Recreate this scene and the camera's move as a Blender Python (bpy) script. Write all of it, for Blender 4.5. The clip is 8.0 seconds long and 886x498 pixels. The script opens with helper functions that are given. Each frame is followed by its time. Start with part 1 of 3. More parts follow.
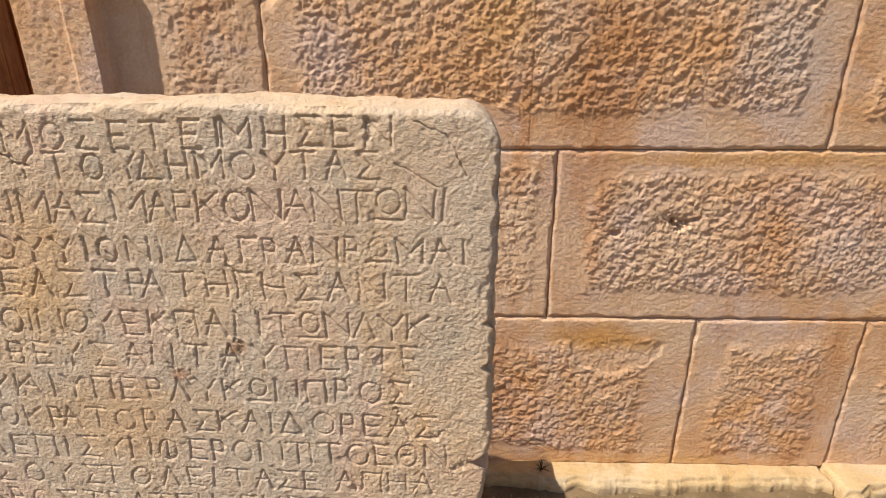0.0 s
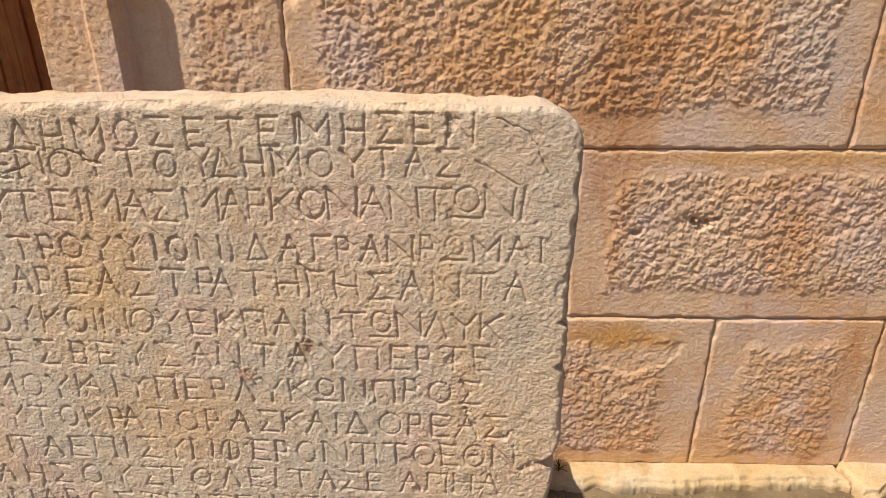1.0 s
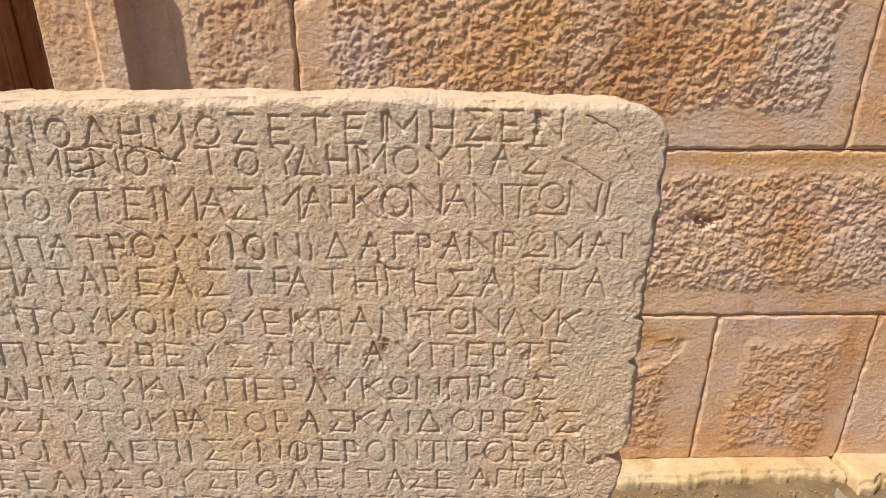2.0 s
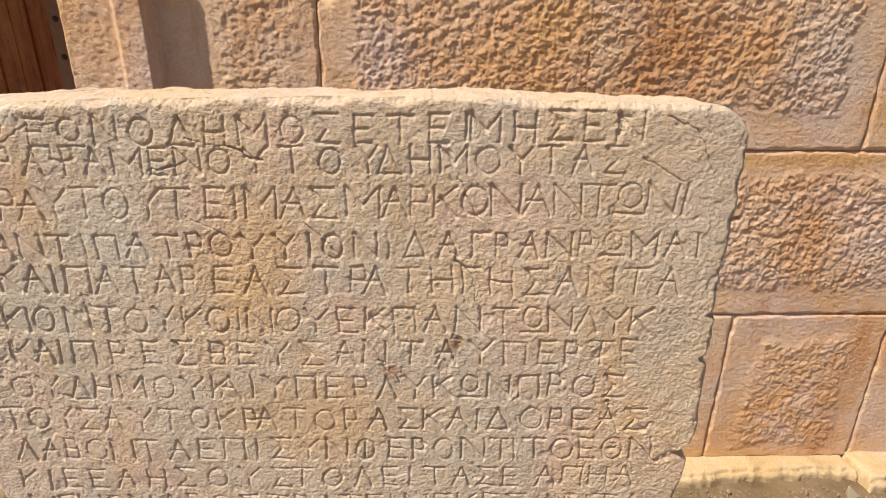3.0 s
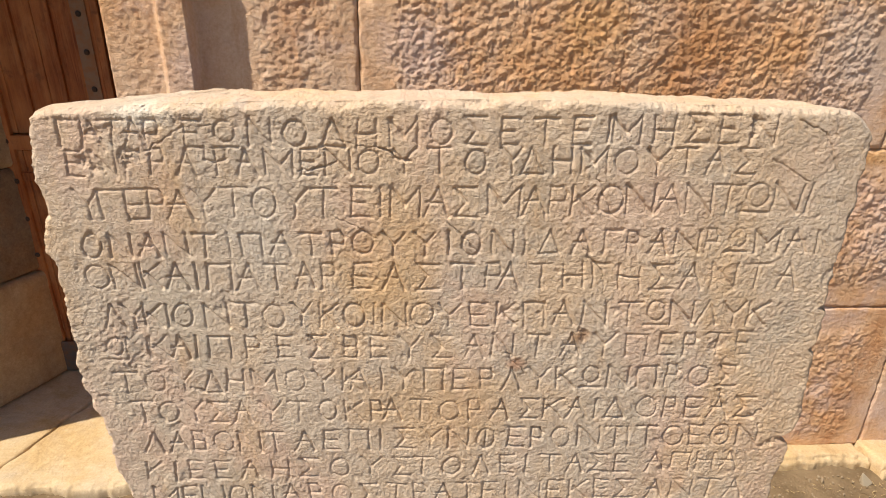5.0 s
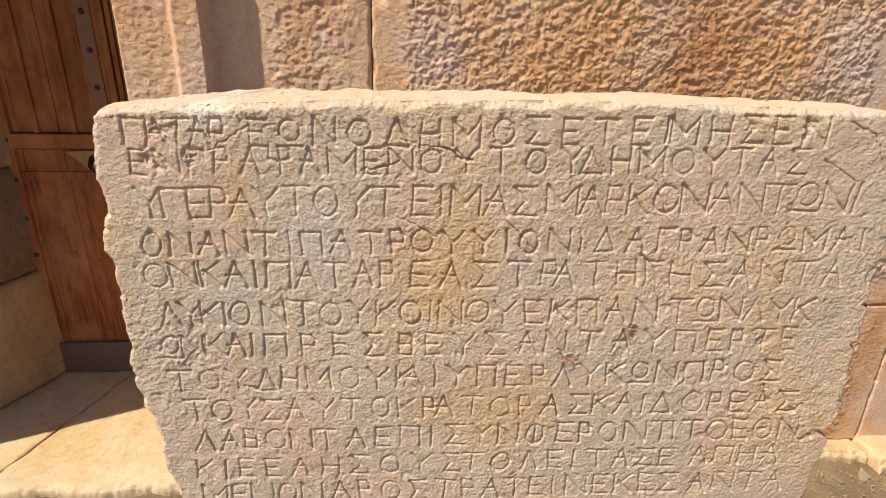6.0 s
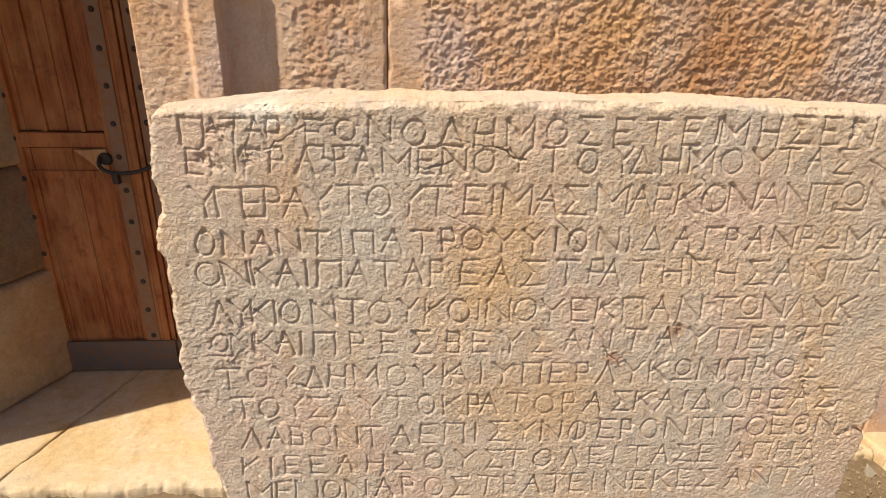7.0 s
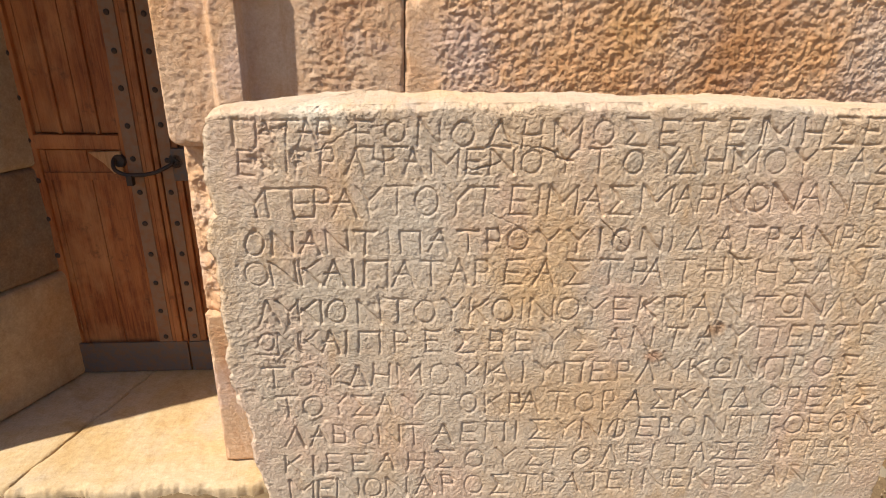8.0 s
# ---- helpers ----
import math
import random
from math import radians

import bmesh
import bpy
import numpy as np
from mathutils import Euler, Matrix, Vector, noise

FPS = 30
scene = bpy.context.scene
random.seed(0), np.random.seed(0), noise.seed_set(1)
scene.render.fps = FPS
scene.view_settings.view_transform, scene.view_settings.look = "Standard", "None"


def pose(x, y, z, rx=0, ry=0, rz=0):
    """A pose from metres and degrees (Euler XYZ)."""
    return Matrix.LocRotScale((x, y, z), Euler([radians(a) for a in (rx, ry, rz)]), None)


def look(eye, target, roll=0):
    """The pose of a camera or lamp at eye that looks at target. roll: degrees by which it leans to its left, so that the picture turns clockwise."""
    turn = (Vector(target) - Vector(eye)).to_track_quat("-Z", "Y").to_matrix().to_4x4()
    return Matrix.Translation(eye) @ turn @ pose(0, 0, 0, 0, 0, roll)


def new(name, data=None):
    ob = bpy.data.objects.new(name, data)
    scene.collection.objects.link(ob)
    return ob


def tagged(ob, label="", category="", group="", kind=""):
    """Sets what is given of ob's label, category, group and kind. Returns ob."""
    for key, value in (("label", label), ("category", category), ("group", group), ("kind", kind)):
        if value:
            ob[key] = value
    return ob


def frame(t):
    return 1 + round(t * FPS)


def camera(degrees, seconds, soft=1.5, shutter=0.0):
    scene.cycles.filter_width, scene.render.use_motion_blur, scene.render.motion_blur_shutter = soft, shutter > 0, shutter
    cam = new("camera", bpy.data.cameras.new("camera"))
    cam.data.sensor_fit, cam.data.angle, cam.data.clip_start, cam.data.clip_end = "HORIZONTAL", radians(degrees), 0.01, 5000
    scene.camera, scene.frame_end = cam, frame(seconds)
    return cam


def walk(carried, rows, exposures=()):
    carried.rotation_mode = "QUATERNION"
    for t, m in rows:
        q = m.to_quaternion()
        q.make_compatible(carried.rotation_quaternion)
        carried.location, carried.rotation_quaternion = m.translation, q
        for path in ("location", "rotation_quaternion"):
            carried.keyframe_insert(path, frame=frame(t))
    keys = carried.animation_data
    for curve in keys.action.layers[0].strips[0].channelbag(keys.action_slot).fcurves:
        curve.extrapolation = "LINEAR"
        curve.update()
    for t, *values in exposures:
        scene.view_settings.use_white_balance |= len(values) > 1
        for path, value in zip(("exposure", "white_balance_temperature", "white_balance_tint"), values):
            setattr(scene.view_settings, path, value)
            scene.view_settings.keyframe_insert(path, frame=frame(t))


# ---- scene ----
import itertools

# ---------------------------------------------------------------- camera
cam = camera(78.23, 8.0, soft=1.0)
PATH = [  # seconds, x, y, z, turn to the left, tilt, lean
    (0.0, 0.5855, -1.7052, 1.5476, 1.84, -20.95, -0.23),
    (0.5, 0.5501, -1.7009, 1.5455, 2.10, -21.00, -0.24),
    (1.0, 0.5063, -1.7036, 1.5441, 1.44, -20.91, -0.15),
    (1.5, 0.4534, -1.7072, 1.5409, 0.03, -20.72, -0.01),
    (3.0, 0.3189, -1.7119, 1.5399, -1.70, -20.65, 0.54),
    (3.5, 0.2823, -1.7173, 1.5447, -1.68, -20.96, 0.48),
    (4.0, 0.2392, -1.7228, 1.5464, -2.36, -20.99, 0.71),
    (4.5, 0.2012, -1.7259, 1.5482, -2.70, -21.11, 0.80),
    (6.0, 0.0868, -1.7320, 1.5476, -4.60, -21.05, 1.40),
    (6.5, 0.0549, -1.7328, 1.5476, -4.97, -21.08, 1.53),
    (7.0, 0.0273, -1.7330, 1.5484, -5.10, -21.17, 1.57),
    (7.5, 0.0039, -1.7348, 1.5484, -4.93, -21.13, 1.50),
    (8.0, -0.0219, -1.7364, 1.5482, -4.98, -21.03, 1.43),
]


def aim(x, y, z, turn, tilt, lean):
    a, b = radians(turn), radians(tilt)
    way = Vector((-math.sin(a) * math.cos(b), math.cos(a) * math.cos(b), math.sin(b)))
    return look((x, y, z), Vector((x, y, z)) + way, lean)


walk(cam, [(r[0], aim(*r[1:])) for r in PATH], exposures=[(0.0, 0.34), (3.0, 0.38), (6.0, 0.43), (8.0, 0.45)])

# ---------------------------------------------------------------- daylight
SUN_WAY = Vector((0.915, 0.405, -math.tan(radians(55))))  # the way the light travels
world = bpy.data.worlds.new("sky")
scene.world = world
world.use_nodes = True
wn = world.node_tree
sky = wn.nodes.new("ShaderNodeTexSky")
sky.sky_type, sky.sun_disc = "NISHITA", False
sky.sun_elevation = radians(55)
sky.sun_rotation = math.atan2(-SUN_WAY.x, -SUN_WAY.y)
wn.nodes["Background"].inputs["Strength"].default_value = 0.08
wn.links.new(sky.outputs["Color"], wn.nodes["Background"].inputs["Color"])
sun_data = bpy.data.lights.new("sun", "SUN")
sun_data.energy, sun_data.angle, sun_data.color = 5.0, radians(0.6), (1.0, 0.91, 0.76)
sun = new("sun", sun_data)
sun.matrix_world = look((-6, -4, 10), Vector((-6, -4, 10)) + SUN_WAY)


# ---------------------------------------------------------------- materials
class Mat:
    """A small builder of node materials."""

    def __init__(self, name, rough=0.85, metal=0.0):
        self.m = bpy.data.materials.new(name)
        self.m.use_nodes = True
        self.t = self.m.node_tree
        self.b = self.t.nodes["Principled BSDF"]
        self.b.inputs["Roughness"].default_value = rough
        self.b.inputs["Metallic"].default_value = metal
        self.b.inputs["Specular IOR Level"].default_value = 0.25
        self.co = self.t.nodes.new("ShaderNodeTexCoord").outputs["Object"]
        self.bumps = None

    def put(self, sock, v):
        if hasattr(v, "node"):
            self.t.links.new(v, sock)
        else:
            sock.default_value = v

    def mapped(self, scale=(1, 1, 1), turn=(0, 0, 0)):
        n = self.t.nodes.new("ShaderNodeMapping")
        n.inputs["Scale"].default_value = scale
        n.inputs["Rotation"].default_value = [radians(a) for a in turn]
        self.put(n.inputs["Vector"], self.co)
        return n.outputs["Vector"]

    def noise(self, scale, detail=4.0, rough=0.55, vec=None, distort=0.0):
        n = self.t.nodes.new("ShaderNodeTexNoise")
        n.inputs["Scale"].default_value = scale
        n.inputs["Detail"].default_value = detail
        n.inputs["Roughness"].default_value = rough
        n.inputs["Distortion"].default_value = distort
        self.put(n.inputs["Vector"], vec or self.co)
        return n.outputs["Fac"]

    def cells(self, scale, vec=None, feature="F1"):
        n = self.t.nodes.new("ShaderNodeTexVoronoi")
        n.feature = feature
        n.inputs["Scale"].default_value = scale
        self.put(n.inputs["Vector"], vec or self.co)
        return n.outputs["Distance"]

    def ramp(self, v, *stops):
        n = self.t.nodes.new("ShaderNodeValToRGB")
        e = n.color_ramp.elements
        while len(e) < len(stops):
            e.new(0.5)
        for k, (at, c) in zip(e, stops):
            k.position = at
            k.color = (c, c, c, 1) if isinstance(c, (int, float)) else (*c, 1)
        self.put(n.inputs["Fac"], v)
        return n.outputs["Color"]

    def mix(self, f, a, b, kind="MIX"):
        n = self.t.nodes.new("ShaderNodeMix")
        n.data_type, n.blend_type = "RGBA", kind
        self.put(n.inputs[0], f)
        for s, v in ((n.inputs[6], a), (n.inputs[7], b)):
            self.put(s, (*v, 1) if isinstance(v, tuple) else v)
        return n.outputs[2]

    def scaled(self, v, by):
        n = self.t.nodes.new("ShaderNodeMath")
        n.operation = "MULTIPLY"
        self.put(n.inputs[0], v)
        n.inputs[1].default_value = by
        return n.outputs[0]

    def maths(self, kind, a, b, c=0.0):
        n = self.t.nodes.new("ShaderNodeMath")
        n.operation = kind
        for s, v in zip(n.inputs, (a, b, c)):
            self.put(s, v)
        return n.outputs[0]

    def stained(self, col, stains, ragged):
        """Stains with ragged outlines: middle x and z, half width and height, tint, strength."""
        sep = self.t.nodes.new("ShaderNodeSeparateXYZ")
        self.put(sep.inputs[0], self.co)
        rag = self.noise(ragged, 6, 0.7)
        for x, z, wx, wz, tint, power in stains:
            u = self.maths("DIVIDE", self.maths("SUBTRACT", sep.outputs[0], x), wx)
            v = self.maths("DIVIDE", self.maths("SUBTRACT", sep.outputs[2], z), wz)
            d = self.maths("ADD", self.maths("MULTIPLY", u, u), self.maths("MULTIPLY", v, v))
            e = self.maths("MULTIPLY_ADD", rag, 2.2, d)
            col = self.mix(self.ramp(self.scaled(e, 0.4), (0.42, power), (0.80, 0.0)), col, tint)
        return col

    def random(self):
        return self.t.nodes.new("ShaderNodeObjectInfo").outputs["Random"]

    def colour(self, c):
        self.put(self.b.inputs["Base Color"], (*c, 1) if isinstance(c, tuple) else c)
        return self

    def bump(self, h, depth, strength=1.0):
        n = self.t.nodes.new("ShaderNodeBump")
        n.inputs["Strength"].default_value = strength
        n.inputs["Distance"].default_value = depth
        self.put(n.inputs["Height"], h)
        if self.bumps:
            self.put(n.inputs["Normal"], self.bumps)
        self.bumps = n.outputs["Normal"]
        self.put(self.b.inputs["Normal"], self.bumps)
        return self

    def rough(self, v):
        self.put(self.b.inputs["Roughness"], v)
        return self


def limestone(name, pale, ochre, rust, grey, amount=0.5, stains=()):
    """Golden ashlar limestone: ochre and rust staining over a pale, rosy body."""
    k = Mat(name, 0.9)
    big = k.noise(1.9, 6, 0.62, distort=0.7)
    col = k.mix(k.ramp(big, (0.50 - 0.18 * amount, 0.0), (0.66, 1.0)), pale, ochre)
    col = k.mix(k.ramp(k.noise(3.3, 6, 0.65, k.mapped((1, 1, 1), (40, 20, 70))), (0.50, 0.0), (0.64, 0.8)), col, grey)
    streak = k.noise(2.6, 6, 0.65, k.mapped((1.7, 1, 0.40)), 0.8)
    col = k.mix(k.ramp(streak, (0.54, 0.0), (0.70, 0.7)), col, rust)
    if stains:
        col = k.stained(col, stains, 7)
    fine = k.noise(95, 5, 0.75)
    col = k.mix(0.45, col, k.ramp(fine, (0.3, 0.2), (0.7, 0.82)), "SOFT_LIGHT")
    mott = k.noise(24, 5, 0.7)
    col = k.mix(0.35, col, k.ramp(mott, (0.3, 0.25), (0.7, 0.78)), "SOFT_LIGHT")
    col = k.mix(k.ramp(k.noise(150, 3, 0.7), (0.66, 0.0), (0.74, 0.5)), col, (0.16, 0.085, 0.035))
    k.colour(col)
    k.bump(k.noise(420, 4, 0.75), 0.0013, 1.0)
    k.bump(k.noise(170, 5, 0.75, k.mapped((0.75, 1, 1.1), (0, 15, 0))), 0.0045, 0.85)
    return k


RUST = (0.46, 0.215, 0.085)
M_WALL = limestone("golden_limestone", (0.693, 0.481, 0.330), (0.662, 0.367, 0.181), (0.525, 0.243, 0.099), (0.651, 0.466, 0.380), 0.55, stains=(
    (0.98, 1.50, 0.14, 0.40, RUST, 0.6), (0.72, 1.60, 0.16, 0.12, (0.630, 0.331, 0.122), 0.7), (1.50, 1.20, 0.60, 0.035, (0.651, 0.352, 0.132), 0.8),
    (1.10, 0.56, 0.26, 0.07, (0.651, 0.331, 0.099), 0.9), (1.62, 0.90, 0.10, 0.30, (0.577, 0.279, 0.099), 0.65), (1.35, 0.02, 0.5, 0.05, (0.630, 0.362, 0.143), 0.7),
    (0.78, 0.90, 0.10, 0.30, (0.756, 0.548, 0.374), 0.7), (1.55, 1.48, 0.22, 0.22, (0.610, 0.476, 0.396), 0.7), (1.93, 0.86, 0.20, 0.2, (0.630, 0.487, 0.396), 0.6))).m
M_SMOOTH = limestone("dressed_limestone", (0.68, 0.50, 0.33), (0.64, 0.40, 0.20), (0.52, 0.28, 0.11), (0.58, 0.45, 0.35), 0.3).m
M_SILL = limestone("worn_sill_stone", (0.591, 0.457, 0.296), (0.538, 0.367, 0.179), (0.412, 0.260, 0.116), (0.520, 0.421, 0.305), 0.35).m
# Jamb stones: own tones, lowered to put the reveal's shade into the colour.
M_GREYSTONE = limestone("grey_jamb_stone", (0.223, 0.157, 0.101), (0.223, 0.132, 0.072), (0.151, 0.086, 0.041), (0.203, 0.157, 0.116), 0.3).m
M_JAMB = limestone("shade_toned_jamb_stone", (0.423, 0.305, 0.188), (0.399, 0.247, 0.130), (0.281, 0.164, 0.083), (0.351, 0.270, 0.188), 0.3).m
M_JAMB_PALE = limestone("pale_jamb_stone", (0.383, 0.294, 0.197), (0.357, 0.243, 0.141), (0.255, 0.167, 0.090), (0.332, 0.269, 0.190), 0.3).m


def marble():
    """Weathered grey-white marble: cool and rosy patches, ochre runs, dark specks along the top edge, chisel grain."""
    k = Mat("weathered_marble", 0.8)
    col = k.mix(k.ramp(k.noise(5.5, 6, 0.65, distort=0.6), (0.42, 0.0), (0.58, 1.0)), (0.604, 0.447, 0.309), (0.565, 0.455, 0.353))
    col = k.mix(k.ramp(k.noise(8, 5, 0.65, k.mapped((1, 1, 0.6), (10, 0, 30))), (0.50, 0.0), (0.62, 0.5)), col, (0.633, 0.428, 0.325))
    col = k.mix(k.ramp(k.noise(5.2, 6, 0.65, k.mapped((1.6, 1, 0.5), (0, 25, 0))), (0.54, 0.0), (0.68, 0.7)), col, (0.594, 0.380, 0.194))
    col = k.mix(k.ramp(k.noise(10, 6, 0.7, k.mapped((1, 1, 1), (70, 10, 5))), (0.55, 0.0), (0.68, 0.6)), col, (0.448, 0.392, 0.321))
    col = k.stained(col, (
        (0.134, 1.317, 0.069, 0.094, (0.584, 0.362, 0.170), 0.6), (0.197, 1.143, 0.125, 0.062, (0.584, 0.371, 0.187), 0.5), (-0.004, 1.354, 0.062, 0.075, (0.584, 0.501, 0.413), 0.8),
        (-0.105, 1.267, 0.062, 0.075, (0.536, 0.452, 0.357), 0.7), (0.386, 1.379, 0.112, 0.062, (0.623, 0.452, 0.341), 0.7), (-0.105, 1.474, 0.037, 0.015, (0.779, 0.686, 0.569), 0.8),
        (0.562, 1.304, 0.062, 0.150, (0.584, 0.470, 0.357), 0.6), (0.348, 1.240, 0.015, 0.013, (0.292, 0.152, 0.073), 0.8), (0.278, 1.203, 0.015, 0.010, (0.332, 0.162, 0.090), 0.7)), 16)
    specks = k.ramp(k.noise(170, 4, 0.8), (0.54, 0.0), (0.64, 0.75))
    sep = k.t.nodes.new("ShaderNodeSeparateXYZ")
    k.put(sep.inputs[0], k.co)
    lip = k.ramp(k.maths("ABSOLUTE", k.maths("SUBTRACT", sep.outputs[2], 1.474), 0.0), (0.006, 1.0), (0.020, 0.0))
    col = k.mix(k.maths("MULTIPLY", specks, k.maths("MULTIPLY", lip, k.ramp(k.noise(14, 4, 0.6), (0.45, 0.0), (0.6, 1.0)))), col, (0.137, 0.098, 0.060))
    col = k.mix(0.4, col, k.ramp(k.noise(300, 4, 0.75), (0.3, 0.2), (0.7, 0.82)), "SOFT_LIGHT")
    col = k.mix(0.3, col, k.ramp(k.noise(45, 5, 0.7), (0.3, 0.25), (0.7, 0.78)), "SOFT_LIGHT")
    col = k.mix(k.ramp(k.noise(150, 3, 0.75), (0.66, 0.0), (0.75, 0.5)), col, (0.214, 0.126, 0.065))
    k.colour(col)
    k.bump(k.noise(900, 3, 0.75), 0.0004, 0.8)
    k.bump(k.noise(270, 2, 0.5), 0.0020, 0.75)
    k.bump(k.noise(430, 4, 0.75, k.mapped((0.6, 1, 1.5), (0, 35, 0))), 0.0017, 0.9)
    return k.m


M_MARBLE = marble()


def old_wood(name, dark, mid, light):
    k = Mat(name, 0.55)
    grain = k.noise(9, 6, 0.65, k.mapped((9, 9, 0.5)), 0.7)
    col = k.mix(k.ramp(grain, (0.35, 0.0), (0.65, 1.0)), dark, mid)
    col = k.mix(k.ramp(k.noise(2.5, 4, 0.6, k.mapped((2.5, 1, 0.6))), (0.48, 0.0), (0.72, 0.9)), col, light)
    col = k.mix(k.ramp(k.noise(60, 3, 0.6, k.mapped((6, 6, 0.35))), (0.6, 0.0), (0.72, 0.4)), col, (0.07, 0.03, 0.015))
    blotch = k.noise(3.2, 5, 0.65, k.mapped((1.3, 1.3, 0.8), (0, 0, 50)))
    col = k.mix(k.ramp(blotch, (0.46, 0.0), (0.66, 0.6)), col, (0.50, 0.24, 0.10))
    col = k.mix(k.ramp(k.noise(14, 5, 0.7), (0.58, 0.0), (0.70, 0.55)), col, (0.09, 0.045, 0.025))
    k.colour(col)
    k.bump(k.noise(40, 5, 0.6, k.mapped((8, 8, 0.3))), 0.002, 0.7)
    return k.m


M_WOOD = old_wood("orange_brown_wood", (0.165, 0.048, 0.017), (0.370, 0.122, 0.038), (0.49, 0.195, 0.068))
M_WOOD_PALE = old_wood("bare_pale_wood", (0.34, 0.17, 0.07), (0.52, 0.28, 0.13), (0.62, 0.38, 0.2))


def metal(name, base, rust, rough):
    k = Mat(name, rough, 0.35)
    k.colour(k.mix(k.ramp(k.noise(30, 5, 0.65), (0.42, 0.0), (0.66, 0.8)), base, rust))
    k.bump(k.noise(90, 4, 0.6), 0.0015, 0.6)
    return k.m


M_STRAP = metal("grey_iron_strap", (0.26, 0.165, 0.11), (0.29, 0.13, 0.06), 0.6)
M_IRON = metal("black_wrought_iron", (0.045, 0.04, 0.04), (0.09, 0.05, 0.03), 0.5)
M_LEAD = metal("grey_sheet_metal", (0.14, 0.12, 0.11), (0.24, 0.12, 0.06), 0.65)


def earth():
    k = Mat("dry_earth", 0.95)
    col = k.mix(k.ramp(k.noise(6, 6, 0.65), (0.35, 0.0), (0.65, 1.0)), (0.140, 0.095, 0.052), (0.238, 0.168, 0.098))
    col = k.mix(k.ramp(k.cells(45), (0.0, 0.6), (0.25, 0.0)), col, (0.336, 0.266, 0.175))
    k.colour(col)
    k.bump(k.noise(55, 6, 0.7), 0.012, 0.9)
    return k.m


M_EARTH = earth()


def plain(name, c, var, rough=0.9):
    k = Mat(name, rough)
    k.colour(k.mix(k.random(), c, var))
    k.bump(k.noise(120, 4, 0.6), 0.002, 0.6)
    return k.m


M_PEBBLE = plain("pale_pebbles", (0.30, 0.23, 0.15), (0.18, 0.12, 0.07))
M_STRAW = plain("dry_straw", (0.55, 0.42, 0.22), (0.40, 0.28, 0.12))
M_SHARD = plain("grey_stone_shard", (0.30, 0.25, 0.18), (0.34, 0.28, 0.2))
M_WEED = plain("dark_weed", (0.05, 0.06, 0.025), (0.09, 0.09, 0.04))


# ---------------------------------------------------------------- tools
def lattice(seed):
    return np.random.RandomState(seed).rand(64, 64)


def vnoise(x, z, seed):
    """Smooth value noise, about -0.5 to 0.5."""
    g = lattice(seed)
    xi, zi = np.floor(x).astype(int), np.floor(z).astype(int)
    fx, fz = x - xi, z - zi
    fx, fz = fx * fx * (3 - 2 * fx), fz * fz * (3 - 2 * fz)
    a, b = g[xi % 64, zi % 64], g[(xi + 1) % 64, zi % 64]
    c, d = g[xi % 64, (zi + 1) % 64], g[(xi + 1) % 64, (zi + 1) % 64]
    return (a * (1 - fx) + b * fx) * (1 - fz) + (c * (1 - fx) + d * fx) * fz - 0.5


def fbm(x, z, scale, seed, octaves=4, gain=0.5):
    out, amp = 0.0, 1.0
    for k in range(octaves):
        out = out + amp * vnoise(x * scale + 7.3 * k, z * scale + 3.1 * k, seed + 11 * k)
        scale, amp = scale * 2.03, amp * gain
    return out


def ease(v, a, b):
    t = np.clip((v - a) / (b - a), 0, 1)
    return t * t * (3 - 2 * t)


def mesh_from(name, verts, faces, material, smooth=False):
    me = bpy.data.meshes.new(name)
    if isinstance(faces, np.ndarray):
        sizes, corners = np.full(len(faces), faces.shape[1], np.int32), faces.astype(np.int32).ravel()
    else:
        sizes, corners = np.array(list(map(len, faces)), np.int32), np.array(list(itertools.chain.from_iterable(faces)), np.int32)
    me.vertices.add(len(verts))
    me.vertices.foreach_set("co", np.asarray(verts, np.float32).ravel())
    me.loops.add(len(corners))
    me.loops.foreach_set("vertex_index", corners)
    me.polygons.add(len(sizes))
    me.polygons.foreach_set("loop_start", np.concatenate([[0], np.cumsum(sizes)[:-1]]).astype(np.int32))
    me.update(calc_edges=True)
    me.materials.append(material)
    if smooth:
        me.polygons.foreach_set("use_smooth", np.ones(len(me.polygons), bool))
    me.update()
    return me


def part(name, bm, material, parent, label=""):
    me = bpy.data.meshes.new(name)
    bm.to_mesh(me)
    bm.free()
    me.materials.append(material)
    ob = new(name, me)
    ob.parent = parent
    return tagged(ob, label)


def thing(name, label, category, group="", kind=""):
    ob = new(name)
    return tagged(ob, label, category, group, kind)


def box(bm, x0, x1, y0, y1, z0, z1, bevel=0.0):
    m = Matrix.LocRotScale(((x0 + x1) / 2, (y0 + y1) / 2, (z0 + z1) / 2), None, (x1 - x0, y1 - y0, z1 - z0))
    made = bmesh.ops.create_cube(bm, size=1.0, matrix=m)["verts"]
    if bevel:
        edges = list({e for v in made for e in v.link_edges})
        bmesh.ops.bevel(bm, geom=edges, offset=bevel, segments=2, affect="EDGES", profile=0.6)
    return bm


